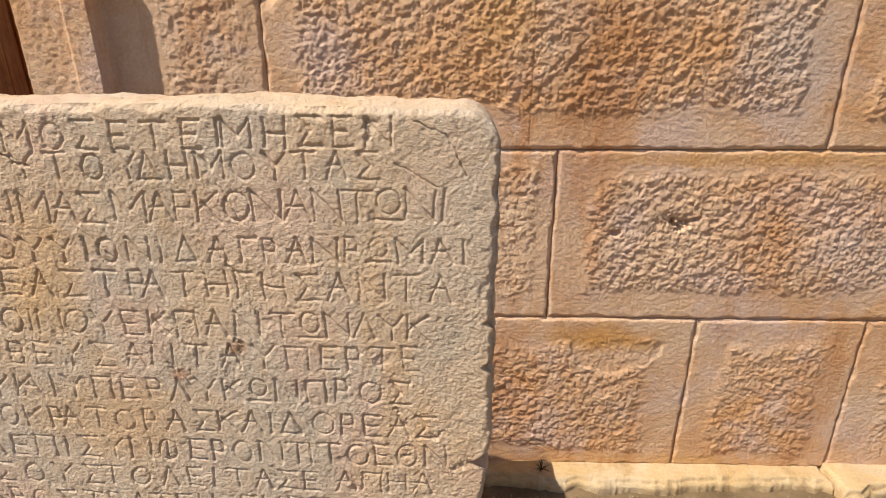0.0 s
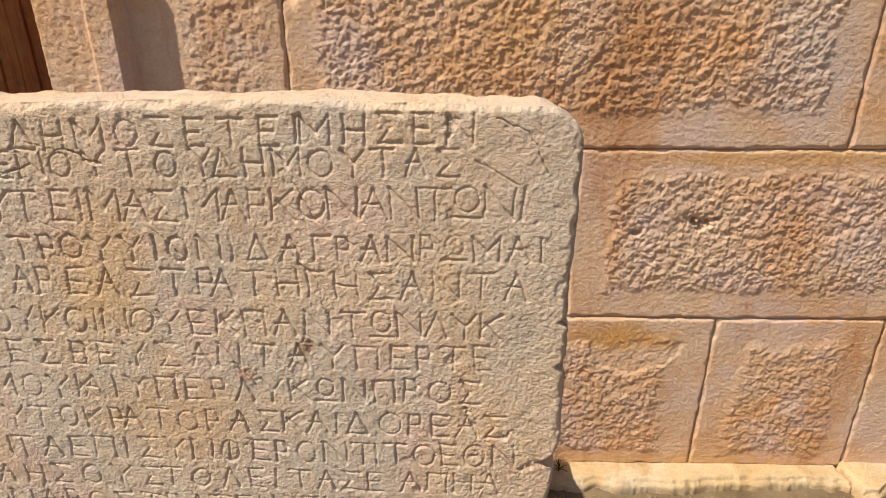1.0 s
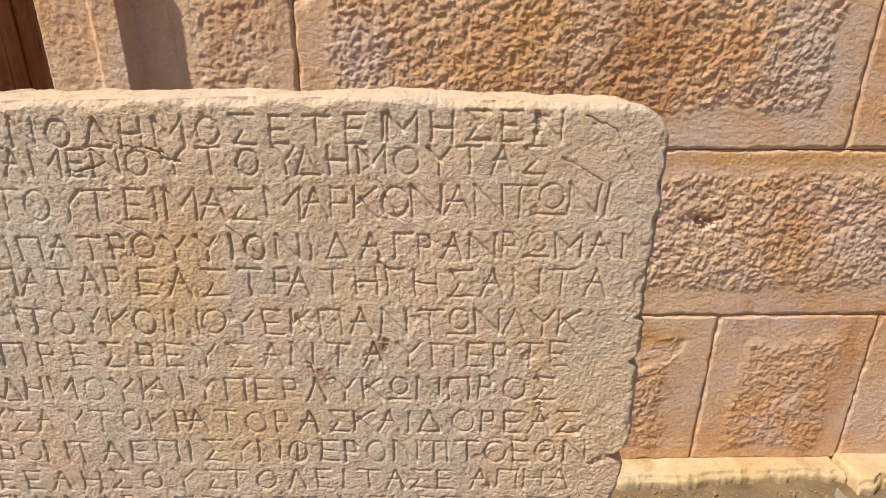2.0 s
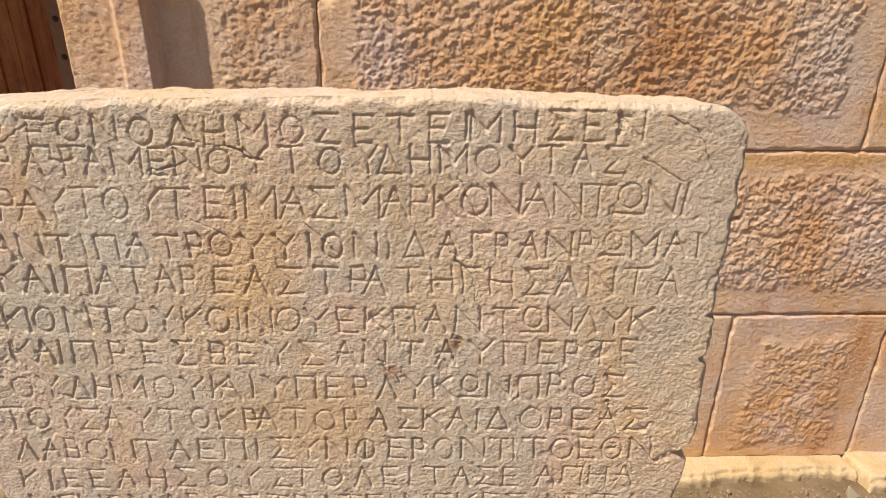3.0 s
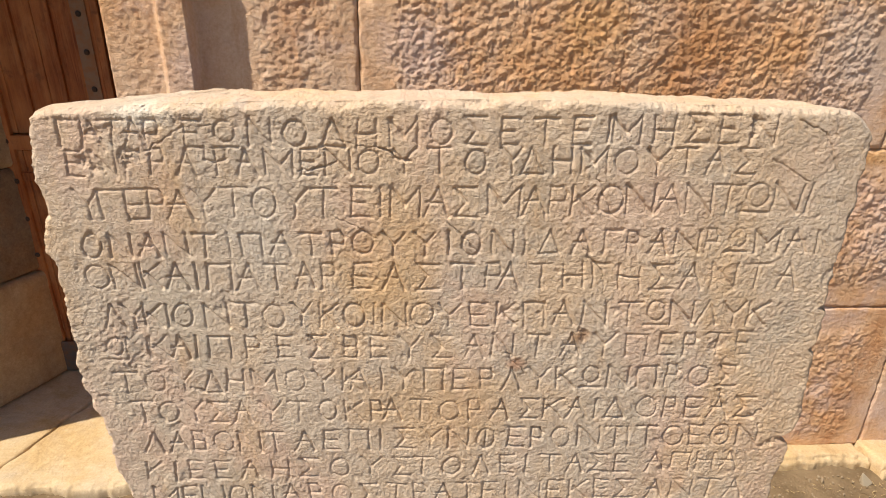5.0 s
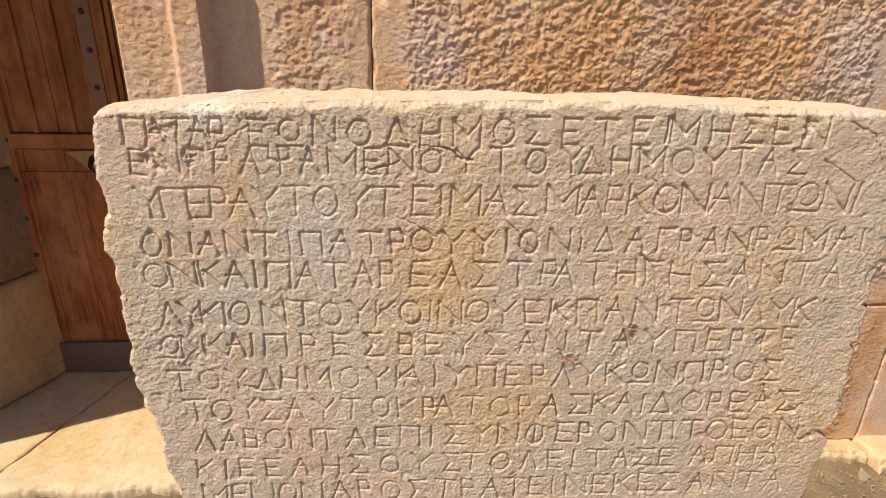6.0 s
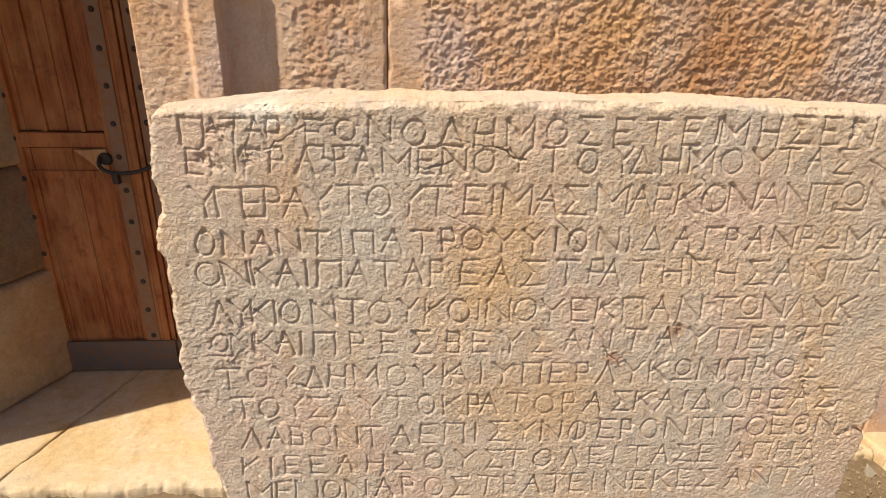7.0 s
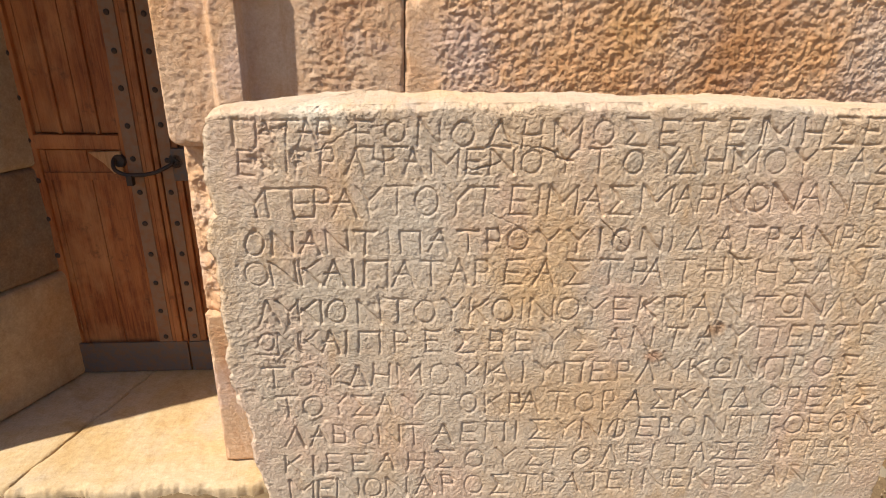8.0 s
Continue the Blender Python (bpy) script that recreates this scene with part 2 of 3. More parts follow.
def sheet(X, Y, Z, back, name, material, closed=True, smooth=True):
    """A height field (rows of X, Y, Z) with sides that run back to the depth 'back' and a closed rear."""
    n, m = X.shape
    front = np.stack([X, Y, Z], -1).reshape(-1, 3)
    idx = np.arange(n * m).reshape(n, m)
    quads = np.stack([idx[:-1, :-1], idx[:-1, 1:], idx[1:, 1:], idx[1:, :-1]], -1).reshape(-1, 4)
    ring = np.concatenate([idx[0, :], idx[1:, -1], idx[-1, -2::-1], idx[-2:0:-1, 0]])
    rear = front[ring].copy()
    rear[:, 1] = back
    k = len(ring)
    r = np.arange(k)
    base = n * m
    sides = np.stack([ring[r], base + r, base + (r + 1) % k, ring[(r + 1) % k]], -1)
    faces = quads.tolist() + sides.tolist() + [list(range(base + k - 1, base - 1, -1))]
    return mesh_from(name, np.concatenate([front, rear]).tolist(), faces, material, smooth)


def edge_fall(X, Z, x0, x1, z0, z1, seed, r=0.012):
    """How far the worn rim of a block falls back."""
    d = np.minimum(np.minimum(X - x0, x1 - X), np.minimum(Z - z0, z1 - Z))
    d = d + 0.010 * (fbm(X, Z, 26, seed, 3) - 0.05)
    return 0.007 * (1 - ease(d, 0.0, r)) ** 2


def facets(x, z, size, seed):
    """Broken stone: cells of random height and tilt, with sharp edges between them."""
    r = np.random.RandomState(seed).rand(5, 64, 64)
    gx, gz = x / size, z / size
    ix, iz = np.floor(gx).astype(int), np.floor(gz).astype(int)
    best = np.full(x.shape, 9.0)
    out = np.zeros(x.shape)
    for i in (-1, 0, 1):
        for j in (-1, 0, 1):
            a, b = (ix + i) % 64, (iz + j) % 64
            dx, dz = gx - (ix + i + r[0][a, b]), gz - (iz + j + r[1][a, b])
            d = dx * dx + dz * dz
            near = d < best
            best = np.where(near, d, best)
            out = np.where(near, r[2][a, b] - 0.5 + (r[3][a, b] - 0.5) * 1.5 * dx + (r[4][a, b] - 0.5) * 1.5 * dz, out)
    return out


def boss(X, Z, seed, amp):
    """The coarse point-chiselled face: chipped lumps with sharp little pits between them."""
    x = X + 0.006 * fbm(X, Z, 60, seed + 50, 3)
    z = Z + 0.006 * fbm(X, Z, 60, seed + 51, 3)
    t = 0.85 * x + 0.2 * z
    a = facets(t, z, 0.0165, seed)
    b = facets(t + 0.011, z * 1.1, 0.0095, seed + 1)
    c = fbm(x, z, 62, seed + 9, 4, 0.6)
    big = fbm(x, z, 6, seed + 21, 3)
    pits = 0.35 - np.abs(fbm(x, z * 1.15, 42, seed + 17, 3)) * 2
    return 0.40 * amp * (0.30 * a + 0.30 * b + 0.85 * c + 0.45 * pits + 0.8 * big)


def wall_block(x0, x1, z0, z1, seed, parent, margins=(0.09, 0.09, 0.09, 0.06), amp=0.014, step=0.0033, front=0.0, back=0.22, label="", material=None, rim=None, calm=None):
    """One ashlar block: drafted margins round a rough boss."""
    g = 0.0017
    x0, x1, z0, z1 = x0 + g, x1 - g, z0 + g, z1 - g
    nx, nz = max(2, int((x1 - x0) / step)), max(2, int((z1 - z0) / step))
    X, Z = np.meshgrid(np.linspace(x0, x1, nx), np.linspace(z0, z1, nz))
    l, r, b, t = margins
    amp = amp * calm(X, Z) if calm else amp
    wob = 0.035 * fbm(X, Z, 8, seed + 70, 4, 0.6)
    inside = np.minimum(np.minimum(X - x0 - l, x1 - r - X), np.minimum(Z - z0 - b, z1 - t - Z)) + wob
    mask = ease(inside + 0.02 * fbm(X, Z, 40, seed + 71, 2), -0.014, 0.030)
    h = mask * (0.0035 + boss(X, Z, seed, amp)) + (1 - mask) * (0.0017 * fbm(X * 0.7 + 0.3 * Z, Z, 130, seed + 5, 4, 0.6) + 0.0004 * facets(X * 0.8, Z, 0.0085, seed + 6))
    h = h + 0.003 * fbm(X, Z, 6, seed + 8, 2) - edge_fall(X, Z, x0, x1, z0, z1, seed + 2)
    if rim is not None:
        h = h + rim(X, Z)
    me = sheet(X, front - h, Z, back, "ashlar_block", material or M_WALL)
    ob = new("ashlar_block", me)
    ob.parent = parent
    return tagged(ob, label)


# ---------------------------------------------------------------- ground
ZA, ZB, ZTOP, GROUND = 1.228, 0.640, 1.86, -0.045
gx = np.concatenate([[-60, -20, -8], np.linspace(-3.2, 3.6, 250), [8, 20, 60]])
gy = np.concatenate([[-60, -20, -8, -4], np.linspace(-2.4, 0.2, 110), [1.2, 8, 60]])
X, Y = np.meshgrid(gx, gy)
near = ease(X, -4, -3) * (1 - ease(X, 3.4, 4.5)) * ease(Y, -3.5, -2.4)
Zg = GROUND + near * (0.022 * fbm(X, Y, 5, 91, 4) + 0.010 * fbm(X, Y, 30, 92, 3))
n, m = X.shape
idx = np.arange(n * m).reshape(n, m)
faces = np.stack([idx[:-1, :-1], idx[:-1, 1:], idx[1:, 1:], idx[1:, :-1]], -1).reshape(-1, 4).tolist()
ground = new("ground", mesh_from("ground", np.stack([X, Y, Zg], -1).reshape(-1, 3).tolist(), faces, M_EARTH, True))
tagged(ground, "dry brown earth with small stones at the wall's foot", "ground", kind="structure")

# ---------------------------------------------------------------- wall
DOOR_Y = 0.65
wall = thing("wall_north", "golden limestone ashlar wall with rough bosses and smooth drafted margins", "wall", kind="structure")
bm = bmesh.new()
box(bm, -0.60, 6.0, 0.10, 0.95, GROUND - 0.2, 4.2)
part("wall_core", bm, M_SMOOTH, wall)
bm = bmesh.new()
box(bm, -6.0, -2.25, 0.10, 0.95, GROUND - 0.2, 4.2)
part("wall_core", bm, M_SMOOTH, wall)
bm = bmesh.new()
box(bm, -2.25, -0.60, 0.12, 0.95, 2.32, 4.2)
part("lintel_core", bm, M_SMOOTH, wall)
# Unseen lintel, set low and forward to keep skylight off the door's top.
bm = bmesh.new()
box(bm, -2.40, -0.45, -0.075, 0.62, 2.02, 2.36, 0.02)
part("unseen_lintel", bm, M_SMOOTH, wall, "unseen long stone lintel, added to shade the door's top")

# lower course
wall_block(-0.695, 0.30, 0.0, ZB, 11, wall, (0.30, 0.1, 0.08, 0.08), back=0.62, label="smooth tan jamb block, worn along its edges")


def half_moon(X, Z):
    """Where an old spall has been re-dressed with a fine point, 1 elsewhere."""
    d = np.hypot((X - 1.145) / 0.18, (Z - 0.552) / 0.150) + 0.22 * fbm(X, Z, 14, 15, 3)
    return 1 - 0.45 * (1 - ease(d, 0.86, 0.95)) * (1 - ease(Z, 0.525, 0.562))


wall_block(0.30, 1.415, 0.0, ZB, 12, wall, (0.1, 0.135, 0.07, 0.095), amp=0.013, calm=half_moon, rim=lambda X, Z: -0.010 * (1 - half_moon(X, Z)))
wall_block(1.415, 1.995, 0.0, ZB, 13, wall, (0.11, 0.10, 0.06, 0.09), amp=0.011)
wall_block(1.995, 3.05, 0.0, ZB, 14, wall, (0.11, 0.1, 0.06, 0.09), amp=0.012)
# middle course


def broken_rim(X, Z):
    """The knocked-off arris of the jamb."""
    d = X + 0.69
    return -0.038 * (1 - ease(d + 0.05 * fbm(X, Z, 9, 77, 4), 0.0, 0.10)) + 0.012 * fbm(X, Z, 28, 78, 3) * (1 - ease(d, 0.2, 0.35))


wall_block(-0.70, 0.10, ZB, ZA, 21, wall, (0.0, 0.08, 0.07, 0.07), back=0.62, rim=broken_rim, label="pale limestone block with a broken, rough corner")
wall_block(0.10, 0.892, ZB, ZA, 22, wall, (0.09, 0.05, 0.07, 0.05), amp=0.011)


def lost_chip(X, Z):
    """A deep spall in the boss."""
    jag = 0.5 * fbm(X, Z, 55, 25, 3)
    d = np.maximum(np.abs(X - 1.300) / 0.050 + (0.985 - Z) / 0.045, (Z - 0.995) / 0.016) + jag
    e = np.hypot((X - 1.095) / 0.022, (Z - 0.955) / 0.014)
    return -0.022 * (1 - ease(d, 0.2, 1.1)) * (0.8 + facets(X, Z, 0.012, 26)) - 0.014 * (1 - ease(e, 0.3, 1.1))


wall_block(0.892, 2.70, ZB, ZA, 23, wall, (0.115, 0.1, 0.105, 0.075), amp=0.0145, rim=lost_chip)
wall_block(2.70, 3.60, ZB, ZA, 24, wall, amp=0.013)


# upper course, with the door's moulded frame at its end
def frame_profile(X, Z):
    h = 0.040 * ease(X, -0.722, -0.700) + 0.026 * ease(X, -0.560, -0.535) - 0.066 * ease(X, -0.466, -0.459)
    low = np.hypot(np.clip(-0.655 - X, 0, None), np.clip(1.285 - Z, 0, None))
    return h - 0.10 * ease(low, 0.055, 0.085) + 0.0025 * fbm(X, Z, 70, 33, 3) * (1 - ease(X, -0.474, -0.464))


wall_block(-0.722, 0.0, ZA, ZTOP, 31, wall, (0.412, 0.045, 0.0, 0.07), amp=0.0105, step=0.0035, back=0.62, rim=frame_profile, label="door frame block with a fluted moulding and a rough field beside it")


def long_block(X, Z):
    corner = np.hypot(X - 0.0, Z - 1.72)
    return -0.02 * (1 - ease(corner + 0.03 * fbm(X, Z, 25, 46, 3), 0.05, 0.10)) - 0.003 * (1 - ease(np.abs(X - 0.80 + 0.006 * fbm(X, Z, 9, 44, 2)), 0.0, 0.003))


wall_block(0.0, 1.712, ZA, ZTOP, 41, wall, (0.082, 0.10, 0.105, 0.07), amp=0.0145, rim=long_block)
wall_block(1.712, 2.80, ZA, ZTOP, 42, wall, (0.09, 0.1, 0.09, 0.07), amp=0.013)
wall_block(2.80, 3.60, ZA, ZTOP, 43, wall, amp=0.013)
# the courses above, out of sight
for k, (z0, z1) in enumerate(((ZTOP, 2.45), (2.45, 3.05), (3.05, 3.65), (3.65, 4.2))):
    for j in range(5):
        if k or j > 1:
            wall_block(-2.3 + 1.2 * j + 0.3 * (k % 2), -1.1 + 1.2 * j + 0.3 * (k % 2), z0, z1, 60 + 5 * k + j, wall, step=0.03)
wall_block(-0.45, 0.1, ZTOP, 2.45, 99, wall, step=0.03, back=0.62)
wall_block(-0.722, -0.45, ZTOP, 2.02, 98, wall, step=0.03, back=0.62)

# ---------------------------------------------------------------- doorway
jamb = thing("door_jamb", "shaded stone door jamb of large blocks, pale above, grey-brown in the middle", "door jamb", kind="structure")


def reveal_block(z0, z1, seed, material, lip):
    """A block of the splayed reveal; it faces the opening."""
    g = 0.003
    V, Z = np.meshgrid(np.linspace(0.0, 1.0, 90), np.linspace(z0 + g, z1 - g, 60))
    x0, y0, x1, y1 = -1.740, 0.16, -1.515, 0.70
    side = Vector((x1 - x0, y1 - y0)).normalized()
    rim = np.minimum(np.minimum(Z - z0, z1 - Z), (1 - V) * 0.5 + 0.01)
    h = lip + 0.010 * fbm(V * 0.6, Z, 7, seed, 4) - 0.012 * (1 - ease(rim, 0.0, 0.02))
    X = x0 + (x1 - x0) * V + side.y * h
    Y = y0 + (y1 - y0) * V - side.x * h
    n, m = X.shape
    idx = np.arange(n * m).reshape(n, m)
    F = np.stack([X, Y, Z], -1).reshape(-1, 3)
    B = F + np.array([-0.35, 0.12, 0.0])
    quads = np.stack([idx[:-1, :-1], idx[:-1, 1:], idx[1:, 1:], idx[1:, :-1]], -1).reshape(-1, 4)
    ring = np.concatenate([idx[0, :], idx[1:, -1], idx[-1, -2::-1], idx[-2:0:-1, 0]])
    r, k = np.arange(len(ring)), len(ring)
    sides = np.stack([ring[r], n * m + r, n * m + (r + 1) % k, ring[(r + 1) % k]], -1)
    me = mesh_from("jamb_block", np.concatenate([F, B[ring]]).tolist(), quads.tolist() + sides.tolist(), material, True)
    ob = new("jamb_block", me)
    ob.parent = jamb


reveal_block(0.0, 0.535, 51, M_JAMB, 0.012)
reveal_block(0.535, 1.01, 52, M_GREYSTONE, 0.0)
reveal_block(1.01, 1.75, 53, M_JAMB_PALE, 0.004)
reveal_block(1.75, 2.32, 54, M_SMOOTH, 0.0)
bm = bmesh.new()
box(bm, -2.60, -1.935, -0.05, 0.30, 0.0, 2.02, 0.01)
part("jamb_front", bm, M_SMOOTH, jamb)
bm = bmesh.new()
box(bm, -2.60, -1.80, 0.28, 0.95, 0.0, 2.32, 0.01)
part("jamb_rear", bm, M_SMOOTH, jamb)

sill = thing("door_sill", "worn pale golden stone sill slabs, sunlit in front of the door", "sill", kind="structure")


def slab(x0, x1, y0, y1, z0, z1, seed, parent, material, name="stone_slab", wear=0.012, label="", skew=(0.0, 0.0)):
    """A worn stone slab with an uneven, chipped and rounded front edge."""
    g = 0.003
    nx, ny, nf = max(4, int((x1 - x0) / 0.006)), max(4, int((y1 - y0) / 0.007)), 16
    xs_, ys_ = np.linspace(x0 + g, x1 - g, nx), np.linspace(y0, y1, ny)
    zf = np.linspace(z0, z1, nf, endpoint=False)
    X = np.tile(xs_, (nf + ny, 1))
    Y = np.concatenate([np.full((nf, nx), y0), np.tile(ys_[:, None], (1, nx))])
    H = np.concatenate([np.tile(zf[:, None], (1, nx)), np.full((ny, nx), z1)])
    back_off = Y - y0
    drop = z1 - H
    reach = np.maximum(back_off, drop)
    side = np.minimum(X - x0, x1 - X) + 0.004
    rag = 0.034 * fbm(X, X * 0, 6, seed, 6, 0.62) + 0.002 * facets(X, H - Y, 0.017, seed + 3)
    Y = Y + rag * (1 - ease(back_off, 0.0, 0.12)) + 0.5 * wear * (1 - ease(drop, 0.0, 0.03)) * (1 - ease(back_off, 0.0, 0.02))
    H = H + (0.006 * fbm(X, Y, 5, seed + 4, 4) + 0.0025 * fbm(X, Y, 45, seed + 5, 4)) * ease(-drop, -0.02, 0.0) - wear * (1 - ease(np.minimum(reach, side) + 0.02 * fbm(X, Y, 24, seed + 6, 3), 0.0, 0.026)) ** 2 * (drop < 0.01)
    along = (X - x0) / (x1 - x0)
    X = X + (skew[0] * (1 - along) + skew[1] * along) * Y
    n, m = X.shape
    idx = np.arange(n * m).reshape(n, m)
    F = np.stack([X, Y, H], -1).reshape(-1, 3)
    ring = np.concatenate([idx[0, :], idx[1:, -1], idx[-1, -2::-1], idx[-2:0:-1, 0]])
    B = F[ring].copy()
    B[:, 2] = z0
    quads = np.stack([idx[:-1, :-1], idx[:-1, 1:], idx[1:, 1:], idx[1:, :-1]], -1).reshape(-1, 4)
    r, k = np.arange(len(ring)), len(ring)
    sides = np.stack([ring[r], n * m + r, n * m + (r + 1) % k, ring[(r + 1) % k]], -1)
    ob = new(name, mesh_from(name, np.concatenate([F, B]).tolist(), quads.tolist() + sides.tolist(), material, True))
    ob.parent = parent
    return tagged(ob, label)


slab(-2.40, -1.413, -0.10, 0.95, GROUND - 0.2, -0.002, 61, sill, M_SILL, skew=(0.0, 0.30))
slab(-1.413, -0.30, -0.115, 0.95, GROUND - 0.2, 0.0, 62, sill, M_SILL, skew=(0.30, 0.0))

ledge = thing("plinth_ledge", "narrow sunlit stone ledge with a chipped front edge along the wall's foot", "ledge", kind="structure")
slab(-0.30, 0.62, -0.125, 0.20, GROUND - 0.2, -0.001, 63, ledge, M_SILL, wear=0.02)
slab(0.62, 1.985, -0.085, 0.20, GROUND - 0.2, 0.009, 64, ledge, M_SILL, wear=0.018)
slab(1.985, 3.2, -0.135, 0.20, GROUND - 0.2, 0.022, 66, ledge, M_SILL, wear=0.03)

# ---------------------------------------------------------------- door
door = thing("door_1", "closed old orange-brown plank door with nailed iron straps", "door", kind="structure")
door.location.x = 0.034
GAP = -1.068


def plank(x0, x1, z0, z1, y0, y1, material=None, name="plank"):
    bm = bmesh.new()
    box(bm, x0, x1, y0, y1, z0, z1, 0.004)
    return part(name, bm, material or M_WOOD, door)


# left leaf: frame stiles, rails and two fields of planks
edges = [-1.600, -1.530, -1.365, -1.215]
for a, b in zip(edges, edges[1:]):
    plank(a + 0.001, b - 0.001, 0.02, 1.08, DOOR_Y + 0.012, DOOR_Y + 0.05)
    plank(a + 0.001, b - 0.001, 1.15, 2.34, DOOR_Y + 0.018, DOOR_Y + 0.05)
plank(-1.600, -1.552, 0.02, 2.34, DOOR_Y - 0.004, DOOR_Y + 0.02, name="stile")
plank(-1.215, -1.125, 0.02, 2.34, DOOR_Y - 0.006, DOOR_Y + 0.05, name="stile")
plank(-1.122, -1.094, 0.02, 2.34, DOOR_Y - 0.014, DOOR_Y + 0.05, name="moulding")
plank(-1.091, GAP - 0.003, 0.02, 2.34, DOOR_Y - 0.004, DOOR_Y + 0.05, name="moulding")
plank(-1.552, -1.215, 1.085, 1.145, DOOR_Y - 0.008, DOOR_Y + 0.05, name="rail")
plank(-1.552, -1.215, 0.95, 0.985, DOOR_Y + 0.004, DOOR_Y + 0.03, name="rail")
for x in (-1.450, -1.300):
    plank(x - 0.009, x + 0.009, 1.147, 2.34, DOOR_Y + 0.004, DOOR_Y + 0.03, name="moulding")
# right leaf
plank(GAP + 0.003, -0.985, 0.02, 2.34, DOOR_Y - 0.004, DOOR_Y + 0.05, name="stile")
for a, b in ((-0.985, -0.89), (-0.89, -0.78), (-0.78, -0.60)):
    plank(a + 0.001, b - 0.001, 0.02, 2.34, DOOR_Y + 0.012, DOOR_Y + 0.05)
bm = bmesh.new()
box(bm, -1.62, -0.58, DOOR_Y + 0.05, DOOR_Y + 0.09, 0.0, 2.36)
part("door_backing", bm, M_WOOD, door)
for x0, x1 in ((-1.198, -1.140), (-1.058, -1.010)):
    bm = bmesh.new()
    box(bm, x0, x1, DOOR_Y - 0.012, DOOR_Y - 0.004, 0.16, 2.34, 0.002)
    part("iron_strap", bm, M_STRAP, door, "long grey iron strap")
bm = bmesh.new()
box(bm, -1.585, GAP - 0.004, DOOR_Y - 0.018, DOOR_Y - 0.006, 0.005, 0.165, 0.003)
part("kick_plate", bm, M_LEAD, door, "dark grey metal kick plate")
bm = bmesh.new()
box(bm, GAP + 0.004, -0.60, DOOR_Y - 0.018, DOOR_Y - 0.006, 0.005, 0.165, 0.003)
part("kick_plate", bm, M_LEAD, door, "dark grey metal kick plate")


def nail_mesh():
    bm = bmesh.new()
    bmesh.ops.create_uvsphere(bm, u_segments=8, v_segments=5, radius=0.012, matrix=Matrix.Diagonal((1, 0.55, 1, 1)))
    me = bpy.data.meshes.new("nail")
    bm.to_mesh(me)
    bm.free()
    me.materials.append(M_IRON)
    return me


NAIL = nail_mesh()
for x in (-1.169, -1.034):
    for k in range(15):
        ob = new("nail", NAIL)
        ob.parent = door
        ob.location = (x + random.uniform(-0.003, 0.003), DOOR_Y - 0.013, 0.19 + 0.1425 * k + random.uniform(-0.005, 0.005))
for k in range(12):
    ob = new("nail", NAIL)
    ob.parent = door
    ob.location = (-1.575 + random.uniform(-0.004, 0.004), DOOR_Y - 0.005, 0.27 + 0.17 * k)


def tube(points, radius, material, name, parent, label=""):
    cu = bpy.data.curves.new(name, "CURVE")
    cu.dimensions, cu.bevel_depth, cu.bevel_resolution = "3D", radius, 3
    sp = cu.splines.new("NURBS")
    sp.points.add(len(points) - 1)
    for p, c in zip(sp.points, points):
        p.co = (*c, 1)
    sp.use_endpoint_u, sp.order_u = True, 3
    ob = new(name, cu)
    dg = bpy.context.evaluated_depsgraph_get()
    me = bpy.data.meshes.new_from_object(ob.evaluated_get(dg))
    bpy.data.objects.remove(ob)
    me.materials.clear()
    me.materials.append(material)
    ob = new(name, me)
    ob.parent = parent
    return tagged(ob, label)


hx0, hx1, hz = -1.232, -1.005, 1.02
tube([(hx0 - 0.01, DOOR_Y - 0.02, hz + 0.03), (hx0 - 0.015, DOOR_Y - 0.05, hz), (hx0 + 0.03, DOOR_Y - 0.06, hz - 0.03), (-1.12, DOOR_Y - 0.06, hz - 0.032), (-1.05, DOOR_Y - 0.06, hz - 0.015), (hx1, DOOR_Y - 0.035, hz + 0.012)], 0.0085, M_IRON, "latch_bar", door, "black wrought-iron latch bar across both leaves")
for x, w in ((hx0 + 0.005, 0.030), (hx1 + 0.012, 0.036)):
    bm = bmesh.new()
    bmesh.ops.create_cone(bm, cap_ends=True, segments=20, radius1=w, radius2=w * 0.8, depth=0.012, matrix=Matrix.Translation((x, DOOR_Y - 0.016, hz + 0.02)) @ Matrix.Rotation(radians(90), 4, "X"))
    part("rosette", bm, M_IRON, door)
bm = bmesh.new()
box(bm, -1.185, -1.160, DOOR_Y - 0.075, DOOR_Y - 0.045, hz - 0.075, hz - 0.030, 0.004)
part("padlock", bm, M_IRON, door)
bm = bmesh.new()
box(bm, -1.012, -0.925, DOOR_Y - 0.022, DOOR_Y + 0.012, 0.955, 1.095, 0.006)
part("lock_plate", bm, M_LEAD, door, "grey iron lock plate")
bm = bmesh.new()
vs = [bm.verts.new((x, DOOR_Y - y, z)) for y in (0.004, 0.016) for x, z in ((-1.345, 1.075), (-1.215, 1.080), (-1.215, 0.985), (-1.255, 0.985), (-1.290, 1.030))]
bm.faces.new(vs[5:])
for k in range(5):
    bm.faces.new((vs[k], vs[(k + 1) % 5], vs[5 + (k + 1) % 5], vs[5 + k]))
bmesh.ops.recalc_face_normals(bm, faces=bm.faces[:])
part("wood_patch", bm, M_WOOD_PALE, door, "pale bare patch of newer wood")

